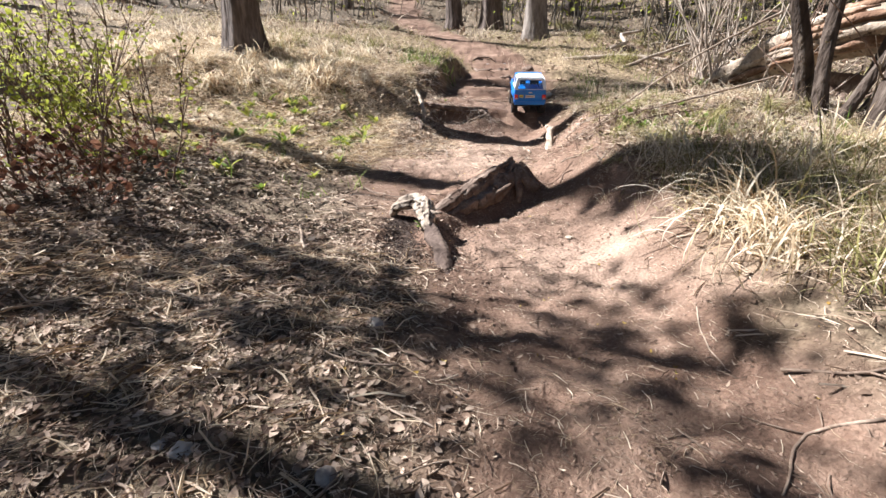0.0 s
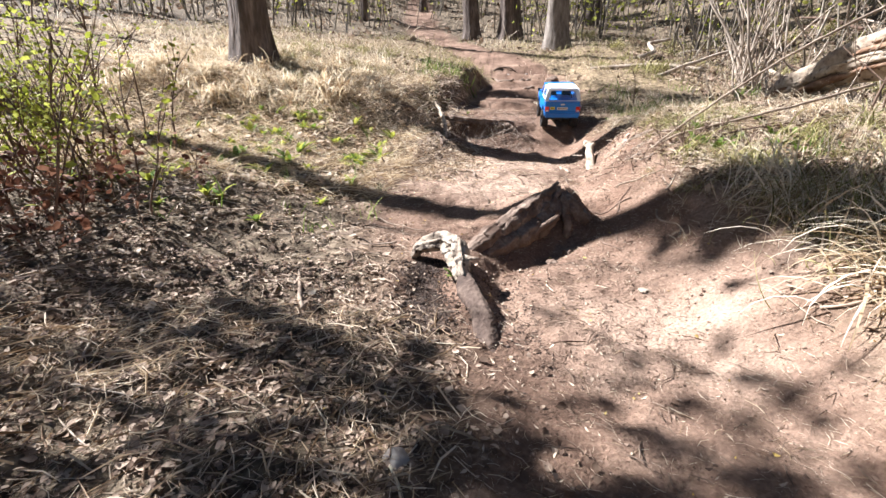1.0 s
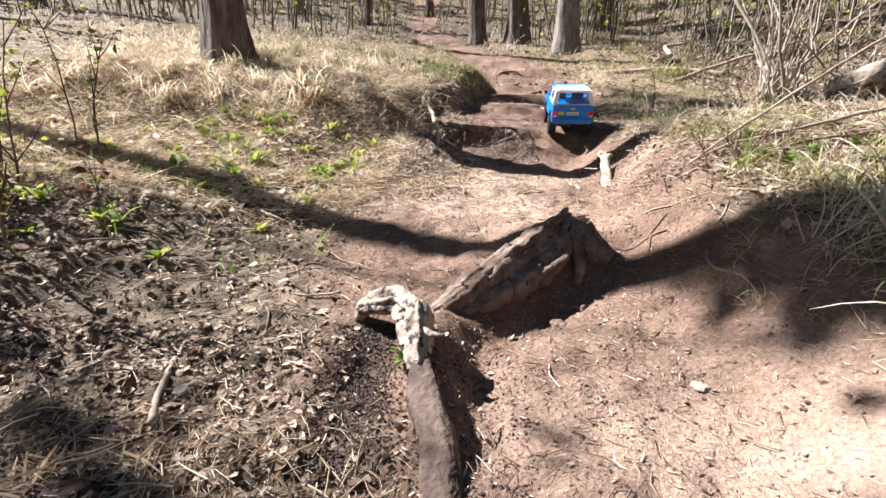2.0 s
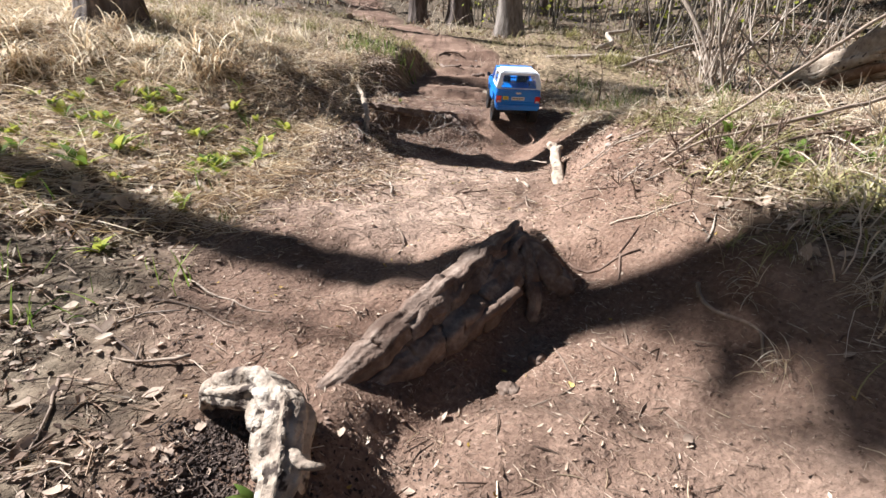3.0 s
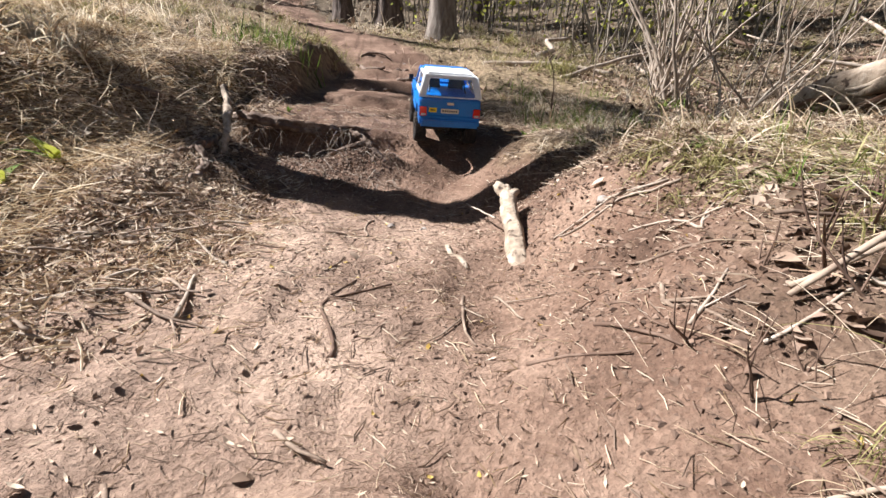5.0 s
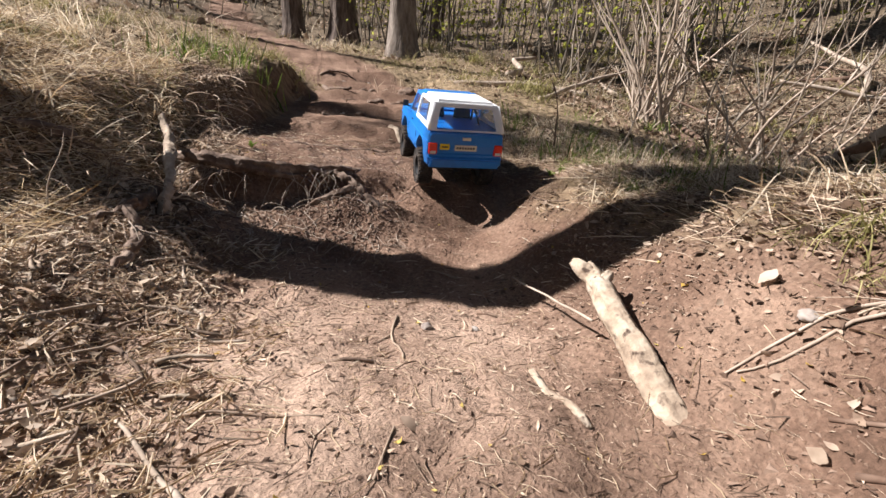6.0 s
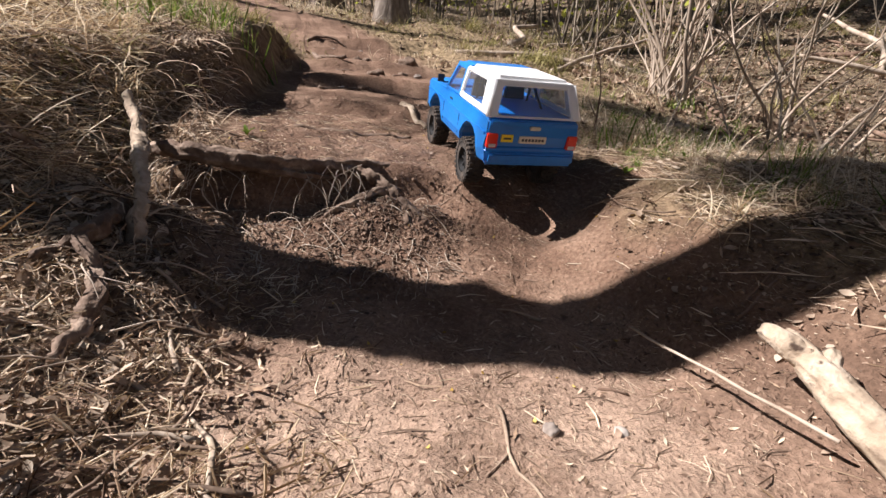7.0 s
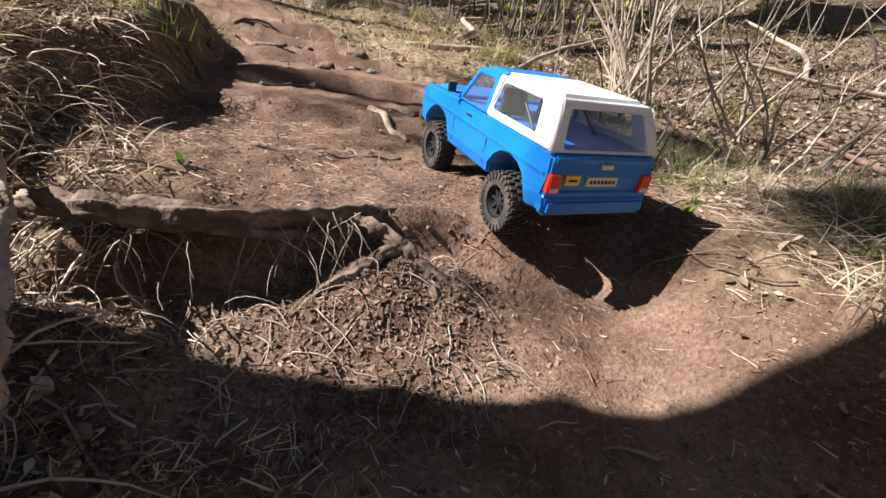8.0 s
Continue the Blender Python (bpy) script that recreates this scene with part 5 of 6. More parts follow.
def ring_panel(outer, inner, thick):
    """A four-sided panel with a four-sided opening."""
    bm = bmesh.new()
    o, i = [Vector(p) for p in outer], [Vector(p) for p in inner]
    n = (o[1] - o[0]).cross(o[3] - o[0]).normalized() * thick / 2
    rows = [[bm.verts.new(p + s * n) for p in c] for c in (o, i) for s in (-1, 1)]
    for k in range(4):
        j = (k + 1) % 4
        a, b, c, d = rows
        for q in ((a[k], c[k], c[j], a[j]), (b[k], b[j], d[j], d[k]), (a[k], a[j], b[j], b[k]), (c[k], d[k], d[j], c[j])):
            bm.faces.new(q)
    return bm


def arch(y, z, r, n=9):
    return [(y + r * math.cos(math.pi * (1 - k / (n - 1))), z + r * math.sin(math.pi * (1 - k / (n - 1))) * 0.92) for k in range(n)]


REAR, FRONT, TYRE = -0.155, 0.168, 0.056
BELT, ROOF, HALF = 0.188, 0.268, 0.114


def truck_body(parent):
    """Side outline with wheel arches, drawn out to the body's width with the flanks swelling at the crease."""
    low_z = 0.085
    outline = [(-0.268, 0.092), (-0.232, 0.084)] + arch(REAR, low_z, 0.066) + [(-0.08, low_z), (0.09, low_z)] + arch(FRONT, low_z, 0.066) + [(0.245, 0.09), (0.272, 0.098),
               (0.278, 0.13), (0.276, 0.172), (0.262, 0.18), (0.085, BELT), (-0.255, BELT), (-0.268, BELT - 0.006), (-0.272, 0.15), (-0.268, 0.122), (-0.276, 0.118), (-0.276, 0.098)]
    bm = bmesh.new()
    rows = []
    for x in (-HALF, HALF):
        rows.append([bm.verts.new((x * (1 if 0.1 < z < 0.165 else 0.97), y, z)) for y, z in outline])
    n = len(outline)
    for k in range(n):
        bm.faces.new((rows[0][k], rows[0][(k + 1) % n], rows[1][(k + 1) % n], rows[1][k]))
    bm.faces.new(rows[0][::-1])
    bm.faces.new(rows[1])
    soften(bm, 0.008, 3)
    body = part("body", bm, BLUE, parent, "glossy blue moulded body")
    for s in (-1, 1):
        b = bmesh.new()
        box(b, s * HALF - 0.0015, s * HALF + 0.0025, -0.262, 0.262, 0.150, 0.156)
        part("side_crease", soften(b, 0.001), BLUE, body)
        b = bmesh.new()
        box(b, s * 0.1125 - 0.0012, s * 0.1125 + 0.0012, 0.008, 0.03, 0.166, 0.171)
        part("door_handle", soften(b, 0.0006, 1), BLACK, body)
        for y in (-0.07, 0.078):
            b = bmesh.new()
            box(b, s * HALF - 0.001, s * HALF + 0.0008, y, y + 0.0016, 0.1, 0.148)
            part("door_gap", b, INK, body)
    b = bmesh.new()
    box(b, -0.1135, 0.1135, -0.284, -0.25, 0.086, 0.117, (0.003, 0.003, 0.004, 0))
    part("rear_bumper", soften(b, 0.008, 4), BLUE, body)
    b = bmesh.new()
    box(b, -0.107, 0.107, -0.2735, -0.264, 0.172, 0.185)
    part("tailgate_lip", soften(b, 0.003), BLUE, body)
    b = bmesh.new()
    box(b, -0.111, 0.111, 0.27, 0.292, 0.088, 0.114)
    part("front_bumper", soften(b, 0.004), STEEL, body)
    b = bmesh.new()
    box(b, -0.09, 0.09, 0.1, 0.255, 0.178, 0.19, (0.01, 0.01, 0.01, 0.03))
    part("bonnet", soften(b, 0.004), BLUE, body)
    b = bmesh.new()
    box(b, -0.085, 0.085, 0.274, 0.281, 0.128, 0.166)
    part("grille", soften(b, 0.002), BLACK, body)
    for s in (-1, 1):
        b = bmesh.new()
        box(b, s * 0.094 - 0.011, s * 0.094 + 0.011, 0.274, 0.283, 0.132, 0.164)
        part("headlight", soften(b, 0.003), CLEAR, body)
        lamp = bmesh.new()
        box(lamp, s * 0.0985 - 0.0125, s * 0.0985 + 0.0125, -0.2775, -0.264, 0.124, 0.156)
        light = part("tail_light", soften(lamp, 0.002), RED, body, "red tail light with a clear reversing lens")
        lens = bmesh.new()
        box(lens, s * 0.0985 - 0.009, s * 0.0985 + 0.009, -0.2785, -0.276, 0.126, 0.134)
        part("reversing_lens", soften(lens, 0.001), CLEAR, light)
        m = bmesh.new()
        box(m, s * 0.128 - 0.009, s * 0.128 + 0.009, 0.083, 0.09, 0.198, 0.218)
        box(m, s * 0.113 - 0.008, s * 0.113 + 0.008, 0.084, 0.088, 0.196, 0.2)
        part("mirror", soften(m, 0.001), BLACK, body)
    b = bmesh.new()
    box(b, -0.078, -0.05, -0.2755, -0.268, 0.138, 0.154)
    part("sticker", b, YELLOW, body, "yellow rectangular sticker")
    b = bmesh.new()
    box(b, -0.073, -0.055, -0.2762, -0.27, 0.144, 0.148)
    part("sticker_mark", b, INK, body)
    b = bmesh.new()
    box(b, -0.034, 0.032, -0.2762, -0.268, 0.136, 0.152)
    plate = part("number_plate", soften(b, 0.001), PLATE, body, "small cream plate with dark bars")
    for k in range(7):
        b = bmesh.new()
        x = -0.029 + 0.0082 * k
        box(b, x, x + 0.0055, -0.2768, -0.2755, 0.141, 0.147)
        part("bar", b, INK, plate)
    b = bmesh.new()
    box(b, -0.013, 0.012, -0.2785, -0.27, 0.166, 0.174)
    part("tailgate_badge", soften(b, 0.0015), PLATE, body)
    return body


def truck_top(parent):
    """White rear shell with three windows, blue cab roof with windscreen and door windows."""
    bw, tw = HALF * 0.965, 0.094
    rb, rt, mb = -0.263, -0.232, -0.045
    bm = bmesh.new()
    box(bm, -tw - 0.005, tw + 0.005, rt - 0.004, mb, ROOF - 0.017, ROOF, (0.01, 0.01, 0.01, 0.0))
    roof = part("hardtop", soften(bm, 0.012, 5), WHITE, parent, "white moulded hardtop")

    def on_side(s, y, f):
        return (s * (bw + (tw - bw) * f), y, BELT + (ROOF - 0.006 - BELT) * f)

    def on_rear(x, f):
        return (x * (bw + (tw - bw) * f), rb + (rt - rb) * f, BELT + (ROOF - 0.006 - BELT) * f)

    for s in (-1, 1):
        o = [on_side(s, rb, 0), on_side(s, mb, 0), on_side(s, mb, 1), on_side(s, rt, 1)]
        i = [on_side(s, -0.205, 0.18), on_side(s, mb - 0.012, 0.18), on_side(s, mb - 0.018, 0.86), on_side(s, -0.19, 0.86)]
        part("side_panel", soften(ring_panel(o, i, 0.007), 0.003), WHITE, roof)
        win = part("side_window", slab(i, 0.0015), GLASS, roof, "clear side window")
        win.visible_shadow = False
        o = [on_side(s, mb, 0), on_side(s, 0.082, 0), on_side(s, 0.035, 1), on_side(s, mb, 1)]
        i = [on_side(s, mb + 0.012, 0.06), on_side(s, 0.066, 0.06), on_side(s, 0.03, 0.84), on_side(s, mb + 0.012, 0.84)]
        cab = part("door_frame", soften(ring_panel(o, i, 0.005), 0.0015), BLUE, roof)
        win = part("door_window", slab(i, 0.0015), GLASS, cab)
        win.visible_shadow = False
    for s in (-1, 1):
        v, f = tube([on_side(s, rb + 0.002, 0.0), on_side(s, (rb + rt) / 2 + 0.002, 0.5), on_side(s, rt + 0.002, 0.96)], [0.0062, 0.006, 0.0058], 14)
        mesh_object("corner_post", v, f, WHITE, roof)
    o = [on_rear(-1, 0), on_rear(1, 0), on_rear(1, 1), on_rear(-1, 1)]
    i = [on_rear(-0.83, 0.06), on_rear(0.83, 0.06), on_rear(0.80, 0.84), on_rear(-0.80, 0.84)]
    part("rear_panel", soften(ring_panel(o, i, 0.008), 0.003), WHITE, roof)
    win = part("rear_window", slab(i, 0.0015), GLASS, roof, "clear rear window")
    win.visible_shadow = False
    bm = bmesh.new()
    box(bm, -tw, tw, mb - 0.002, 0.04, ROOF - 0.014, ROOF - 0.002, (0.012, 0.012, 0.0, 0.012))
    cab = part("cab_roof", soften(bm, 0.005, 2), BLUE, parent, "blue cab roof")
    o = [(-bw, 0.086, BELT), (bw, 0.086, BELT), (tw, 0.036, ROOF - 0.008), (-tw, 0.036, ROOF - 0.008)]
    i = [(-bw * 0.9, 0.0815, BELT + 0.007), (bw * 0.9, 0.0815, BELT + 0.007), (tw * 0.9, 0.042, ROOF - 0.017), (-tw * 0.9, 0.042, ROOF - 0.017)]
    part("windscreen_frame", soften(ring_panel(o, i, 0.005), 0.0015), BLUE, cab)
    win = part("windscreen", slab(i, 0.0015), GLASS, cab)
    win.visible_shadow = False
    for s in (-1, 1):
        v, f = tube(bend([(s * 0.07, -0.06, BELT - 0.002), (s * 0.068, -0.07, 0.235), (s * 0.06, -0.075, 0.25), (0, -0.075, 0.252)], 0.01), 0.0035, 8)
        mesh_object("roll_bar", v, f, BLACK, parent)
        v, f = tube(bend([(s * 0.066, -0.075, 0.245), (s * 0.07, -0.15, BELT)], 0.01), 0.003, 8)
        mesh_object("roll_bar", v, f, BLACK, parent)
    for s in (-1, 1):
        b = bmesh.new()
        box(b, s * 0.045 - 0.03, s * 0.045 + 0.03, -0.04, -0.02, BELT - 0.01, 0.236, (0.006, 0.006, 0.006, 0))
        seat = part("seat", soften(b, 0.004), BLACK, parent)
        b = bmesh.new()
        box(b, s * 0.045 - 0.013, s * 0.045 + 0.013, -0.042, -0.022, 0.237, 0.252)
        part("headrest", soften(b, 0.003), RED_PLASTIC, seat, "small red headrest")


def truck_wheel():
    """Knobbly tyre on a dark deep-dished rim, axle along x, hub outwards at +x."""
    bm = bmesh.new()
    profile = [(-0.02, 0.031), (-0.021, 0.046), (-0.017, 0.053), (0.0, 0.0545), (0.017, 0.053), (0.021, 0.046), (0.02, 0.031)]
    n = 40
    rings = [[bm.verts.new((x, r * math.cos(2 * math.pi * k / n), r * math.sin(2 * math.pi * k / n))) for x, r in profile] for k in range(n)]
    for k in range(n):
        a, b = rings[k], rings[(k + 1) % n]
        for j in range(len(profile) - 1):
            bm.faces.new((a[j], b[j], b[j + 1], a[j + 1]))
    for k in range(26):
        for s in (-1, 0, 1):
            ang = 2 * math.pi * (k + 0.5 * (s == 0)) / 26
            v = box(bm, s * 0.0135 - 0.0065, s * 0.0135 + 0.0065, -0.0036, 0.0036, 0.0515, 0.0575 if s == 0 else 0.0568, (0.001, 0.001, 0.0008, 0.0008))
            bmesh.ops.rotate(bm, verts=v, cent=(0, 0, 0), matrix=Matrix.Rotation(ang, 3, "X"))
        for s in (-1, 1):
            ang = 2 * math.pi * (k + 0.25) / 26
            v = box(bm, s * 0.0205 - 0.0022, s * 0.0205 + 0.0022, -0.0035, 0.0035, 0.043, 0.0535)
            bmesh.ops.rotate(bm, verts=v, cent=(0, 0, 0), matrix=Matrix.Rotation(ang, 3, "X"))
    bmesh.ops.recalc_face_normals(bm, faces=bm.faces)
    top = empty("wheel")
    part("tyre", bm, RUBBER, top, "knobbly black tyre grey with dust")
    bm = bmesh.new()
    prof = [(-0.018, 0.0), (-0.018, 0.031), (0.017, 0.0315), (0.019, 0.029), (0.006, 0.025), (0.004, 0.012), (0.012, 0.009), (0.012, 0.0)]
    n = 24
    rings = [[bm.verts.new((x, r * math.cos(2 * math.pi * k / n), r * math.sin(2 * math.pi * k / n))) for x, r in prof[1:-1]] for k in range(n)]
    for k in range(n):
        a, b = rings[k], rings[(k + 1) % n]
        for j in range(len(prof) - 3):
            bm.faces.new((a[j], b[j], b[j + 1], a[j + 1]))
    bm.faces.new([r[0] for r in rings])
    bm.faces.new([r[-1] for r in rings][::-1])
    for k in range(8):
        v = box(bm, 0.004, 0.012, -0.0025, 0.0025, 0.01, 0.027)
        bmesh.ops.rotate(bm, verts=v, cent=(0, 0, 0), matrix=Matrix.Rotation(2 * math.pi * k / 8, 3, "X"))
    bmesh.ops.recalc_face_normals(bm, faces=bm.faces)
    part("rim", bm, BLACK, top, "black dished rim")
    return top


def build_truck(x, y, z, yaw, pitch=0.0, roll=0.0):
    top = empty("toy_truck")
    truck_body(top)
    truck_top(top)
    bm = bmesh.new()
    for s in (-1, 1):
        box(bm, s * 0.035 - 0.004, s * 0.035 + 0.004, -0.25, 0.26, 0.075, 0.09)
    box(bm, -0.03, 0.03, -0.05, 0.06, 0.066, 0.09)
    part("chassis", soften(bm, 0.001), BLACK, top, "black ladder chassis")
    for ay in (REAR, FRONT):
        v, f = tube([(-0.09, ay, TYRE), (-0.03, ay, TYRE), (0.03, ay, TYRE), (0.09, ay, TYRE)], [0.008, 0.009, 0.009, 0.008], 10)
        axle = mesh_object("axle", v, f, BLACK, top)
        part("differential", lump(0.018, 1.0, 3, 2, 0.05), BLACK, axle, smooth=True).location = (0.012, ay, TYRE)
        for s in (-1, 1):
            v, f = tube([(s * 0.055, ay + 0.02, TYRE), (s * 0.05, ay + 0.005, 0.12)], 0.006, 10)
            mesh_object("shock_absorber", v, f, STEEL, top)
    first = None
    for ay in (REAR, FRONT):
        for s in (-1, 1):
            m = pose(s * 0.1, ay, TYRE, 0, 0, 180 if s < 0 else 0)
            if first is None:
                first = truck_wheel()
                first.matrix_basis, w = m, first
            else:
                w = copy_thing(first, m)
            w.parent = top
    top.matrix_world = pose(x, y, z, pitch, roll, yaw)
    return tagged(top, "blue toy off-road truck with a white hardtop and knobbly tyres", "toy truck")


def park_truck(x, y, yaw):
    """Sets the truck on its four wheels on the ground."""
    turn = Matrix.Rotation(radians(yaw), 2)
    z = []
    for wx, wy in ((-0.1, REAR), (0.1, REAR), (-0.1, FRONT), (0.1, FRONT)):
        p = turn @ Vector((wx, wy))
        z.append(max(float(ground(x + p.x + a, y + p.y + b)) for a in (-0.015, 0.0, 0.015) for b in (-0.02, 0.0, 0.02)))
    pitch = math.degrees(math.atan2((z[2] + z[3] - z[0] - z[1]) / 2, FRONT - REAR))
    roll = -math.degrees(math.atan2((z[1] + z[3] - z[0] - z[2]) / 2, 0.2))
    return build_truck(x, y, sum(z) / 4 - 0.003, yaw, pitch, roll)


park_truck(0.615, 3.76, -3.5)


# ---- litter and grass ----
def beside(x, y):
    return 1 - 0.96 * bare(x, y)


def area(x, y, zone):
    """Share of a named kind of growth at a place."""
    left = curve(y, WAY_LEFT) - x
    right = x - curve(y, WAY_RIGHT)
    patchy = 0.5 + 0.5 * ripple(x, y, 0.35, 12)
    if zone == "leaves":
        return beside(x, y) * np.where(left > 0, np.where(y < 3.0, 1.0, 0.35), 0.55)
    if zone == "straw":
        return beside(x, y) * (0.35 + 0.65 * patchy)
    if zone == "right grass":
        return rise((right - 0.02) / 0.2) * (0.25 + 0.75 * patchy) * (1 - 0.5 * hump(x, y, 0.85, 2.35, 0.3, 0.35))
    return rise(left / 0.25) * rise((y - 3.05 + 0.4 * rise((-0.6 - x) / 0.3)) / 0.6) * (0.3 + 0.7 * patchy) * (1 - 0.7 * hump(x, y, -0.45, 3.7, 0.45, 0.8))


def strew(name, shapes, n, region, keep, size, mat, label, category, tilt=0.3, lift=0.004, spread=0.5, smooth=False):
    p = spots(n, *region, keep)
    p[:, 2] += lift
    return tagged(strewn(name, shapes, p, turns(len(p), size, tilt, spread), mat, smooth), label, category)


NEAR, MIDDLE, FAR = (-2.3, 2.3, 0.25, 4.2), (-5, 6, 4.0, 8.5), (-14, 18, 8, 30)
strew("leaf_litter", CURLED, 30000, NEAR, lambda x, y: area(x, y, "leaves"), 0.012, LEAF_DEAD, "curled brown dead leaves beside the trail", "leaf litter", 0.32, 0.003, 0.5, True)
strew("leaf_litter", LEAVES, 9000, MIDDLE, lambda x, y: beside(x, y) * 0.7, 0.035, LEAF_DEAD, "brown dead leaves on the banks further up", "leaf litter", 0.35, 0.006)
strew("leaf_litter", LEAVES, 12000, (2.2, 8, 2.5, 8.5), lambda x, y: 0.9 + 0 * x, 0.05, LEAF_DEAD, "brown dead leaves under the shrubs", "leaf litter", 0.4, 0.008)
strew("leaf_litter", LEAVES, 9000, FAR, lambda x, y: 0.8 * beside(x, y), 0.1, LEAF_DEAD, "dead leaves on the far forest floor", "leaf litter", 0.4, 0.01)
strew("needle_litter", CHIPS, 85000, NEAR, lambda x, y: area(x, y, "straw"), 0.03, NEEDLE, "straw and thin broken twigs in the litter", "litter", 0.16, 0.004, 0.75)
strew("trail_debris", CHIPS, 90000, (-0.6, 1.0, 0.3, 4.6), lambda x, y: bare(x, y) * (0.3 + 0.7 * (ripple(x, y, 0.25, 31) > 0.1)), 0.0075, NEEDLE, "wood chips and needles strewn over the trodden earth", "litter", 0.12, 0.001, 0.9)
strew("bark_flakes", FLAKES, 15000, (-0.7, 1.0, 0.3, 4.6), lambda x, y: 0.25 + 0.6 * (ripple(x, y, 0.2, 41) > 0), 0.008, NEEDLE, "flat pale flakes of bark on the trodden earth", "litter", 0.2, 0.001, 0.8)
strew("earth_crumbs", CRUMBS, 75000, (-0.8, 1.1, 0.3, 4.6), lambda x, y: 0.25 + 0.75 * bare(x, y) * (ripple(x, y, 0.3, 33) > -0.2), 0.0052, CLOD, "crumbs of dry earth and grit", "crumbs", 0.5, -0.001, 0.9)
strew("needle_litter", CHIPS, 12000, (-0.75, -0.04, 2.9, 4.5), lambda x, y: beside(x, y), 0.032, NEEDLE, "straw and twigs matted on the steep bank", "litter", 0.5, 0.008, 0.6)
strew("leaf_litter", CURLED, 8000, (-0.9, -0.1, 2.6, 4.5), lambda x, y: beside(x, y), 0.013, LEAF_PALE, "dead leaves lying on the steep bank", "leaf litter", 0.5, 0.008, 0.5, True)
strew("earth_clods", CRUMBS, 2600, (0.05, 0.5, 3.36, 3.62), lambda x, y: hump(x, y, 0.29, 3.52, 0.14, 0.1), 0.0085, CLOD, "dark lumps of earth on the mound", "clods", 0.7, 0.0, 0.6)
strew("earth_clods", CRUMBS, 6000, (-0.25, 0.5, 3.3, 3.66), lambda x, y: np.exp(-((x - 0.15) / 0.25) ** 2), 0.007, CLOD, "crumbling clods of earth below the ledge", "clods", 0.7, 0.0, 0.8)
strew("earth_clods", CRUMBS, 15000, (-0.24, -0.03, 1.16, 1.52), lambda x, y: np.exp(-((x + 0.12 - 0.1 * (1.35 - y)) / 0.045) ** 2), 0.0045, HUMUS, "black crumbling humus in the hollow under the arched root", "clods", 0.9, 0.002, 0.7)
strew("earth_clods", CRUMBS, 1500, (-0.02, 0.14, 1.12, 1.5), lambda x, y: 0.7 + 0 * x, 0.0045, HUMUS, "dark crumbs of earth beside the root", "clods", 0.7, 0.0, 0.7)
strew("needle_litter", CHIPS, 13000, (-0.6, 0.12, 2.3, 3.36), lambda x, y: 0.9 * rise((0.1 - x + 0.12 * ripple(x, y, 0.16, 51)) / 0.25), 0.026, STRAW, "pale straw and splinters along the foot of the bank", "litter", 0.5, 0.004, 0.8)
strew("leaf_litter", LEAVES, 5000, (-0.6, 0.1, 2.3, 3.36), lambda x, y: 0.9 * rise((0.08 - x + 0.12 * ripple(x, y, 0.16, 52)) / 0.25), 0.010, LEAF_DEAD, "scraps of dead leaf along the foot of the bank", "leaf litter", 0.6, 0.004, 0.6)
strew("wood_chips", CHIPS, 20000, (-0.6, 0.95, 0.3, 4.4), lambda x, y: bare(x, y) * (0.2 + 0.8 * (ripple(x, y, 0.3, 53) > 0)), 0.016, STRAW, "pale chips and bits of straw on the trodden earth", "litter", 0.12, 0.002, 0.9)
strew("wood_chips", CHIPS, 9000, (-0.6, 0.95, 0.3, 4.4), lambda x, y: 0.7 * bare(x, y), 0.022, TWIG, "small dark bits of twig on the trodden earth", "litter", 0.12, 0.002, 0.9)
strew("leaf_scraps", LEAVES, 420, (-0.7, 1.0, 0.3, 4.2), lambda x, y: 0.8 + 0 * x, 0.0075, LEAF_OCHRE, "ochre scraps of leaf dropped on the trail", "leaf litter", 0.3, 0.002, 0.5)
strew("leaf_litter", LEAVES, 7000, (0.66, 1.4, 1.65, 2.7), lambda x, y: 0.8 * beside(x, y), 0.012, LEAF_DEAD, "dead leaves heaped on the verge", "leaf litter", 0.45, 0.005)
strew("needle_litter", CHIPS, 9000, (-1.3, 0.0, 0.28, 1.25), lambda x, y: 0.8 * beside(x, y) * (0.3 + 0.7 * (ripple(x, y, 0.2, 63) > -0.1)), 0.034, STRAW, "pale straw lying in the leaf litter", "litter", 0.2, 0.006, 0.8)
strew("wood_chips", FLAKES, 3600, (-0.55, 0.06, 2.35, 3.3), lambda x, y: 0.9 * rise((0.04 - x + 0.14 * ripple(x, y, 0.16, 52)) / 0.25), 0.013, NEEDLE, "broad pale wood chips along the foot of the bank", "litter", 0.6, 0.005, 0.7)
strew("wood_chips", FLAKES, 5000, (-0.3, 0.75, 1.0, 3.2), lambda x, y: 0.5 * bare(x, y), 0.0075, NEEDLE, "small pale wood chips on the trodden earth", "litter", 0.2, 0.002, 0.7)
strew("earth_clods", CRUMBS, 6000, (-0.5, 1.0, 0.3, 3.6), lambda x, y: bare(x, y) * (ripple(x, y, 0.18, 73) > 0.15), 0.007, CLOD, "loose clods scattered over the trodden earth", "clods", 0.5, -0.001, 0.7)
BLADES = [blade(1.0, 0.010, c, 5, t) for c, t in ((0.9, 0.2), (1.3, 0.5), (1.7, -0.4), (2.1, 0.3), (2.5, 0.6), (1.9, -0.7))]
BLADES_UP = [blade(1.0, 0.02, c, 4, t) for c, t in ((0.15, 0.2), (0.4, -0.3), (0.7, 0.5), (1.0, -0.2))]


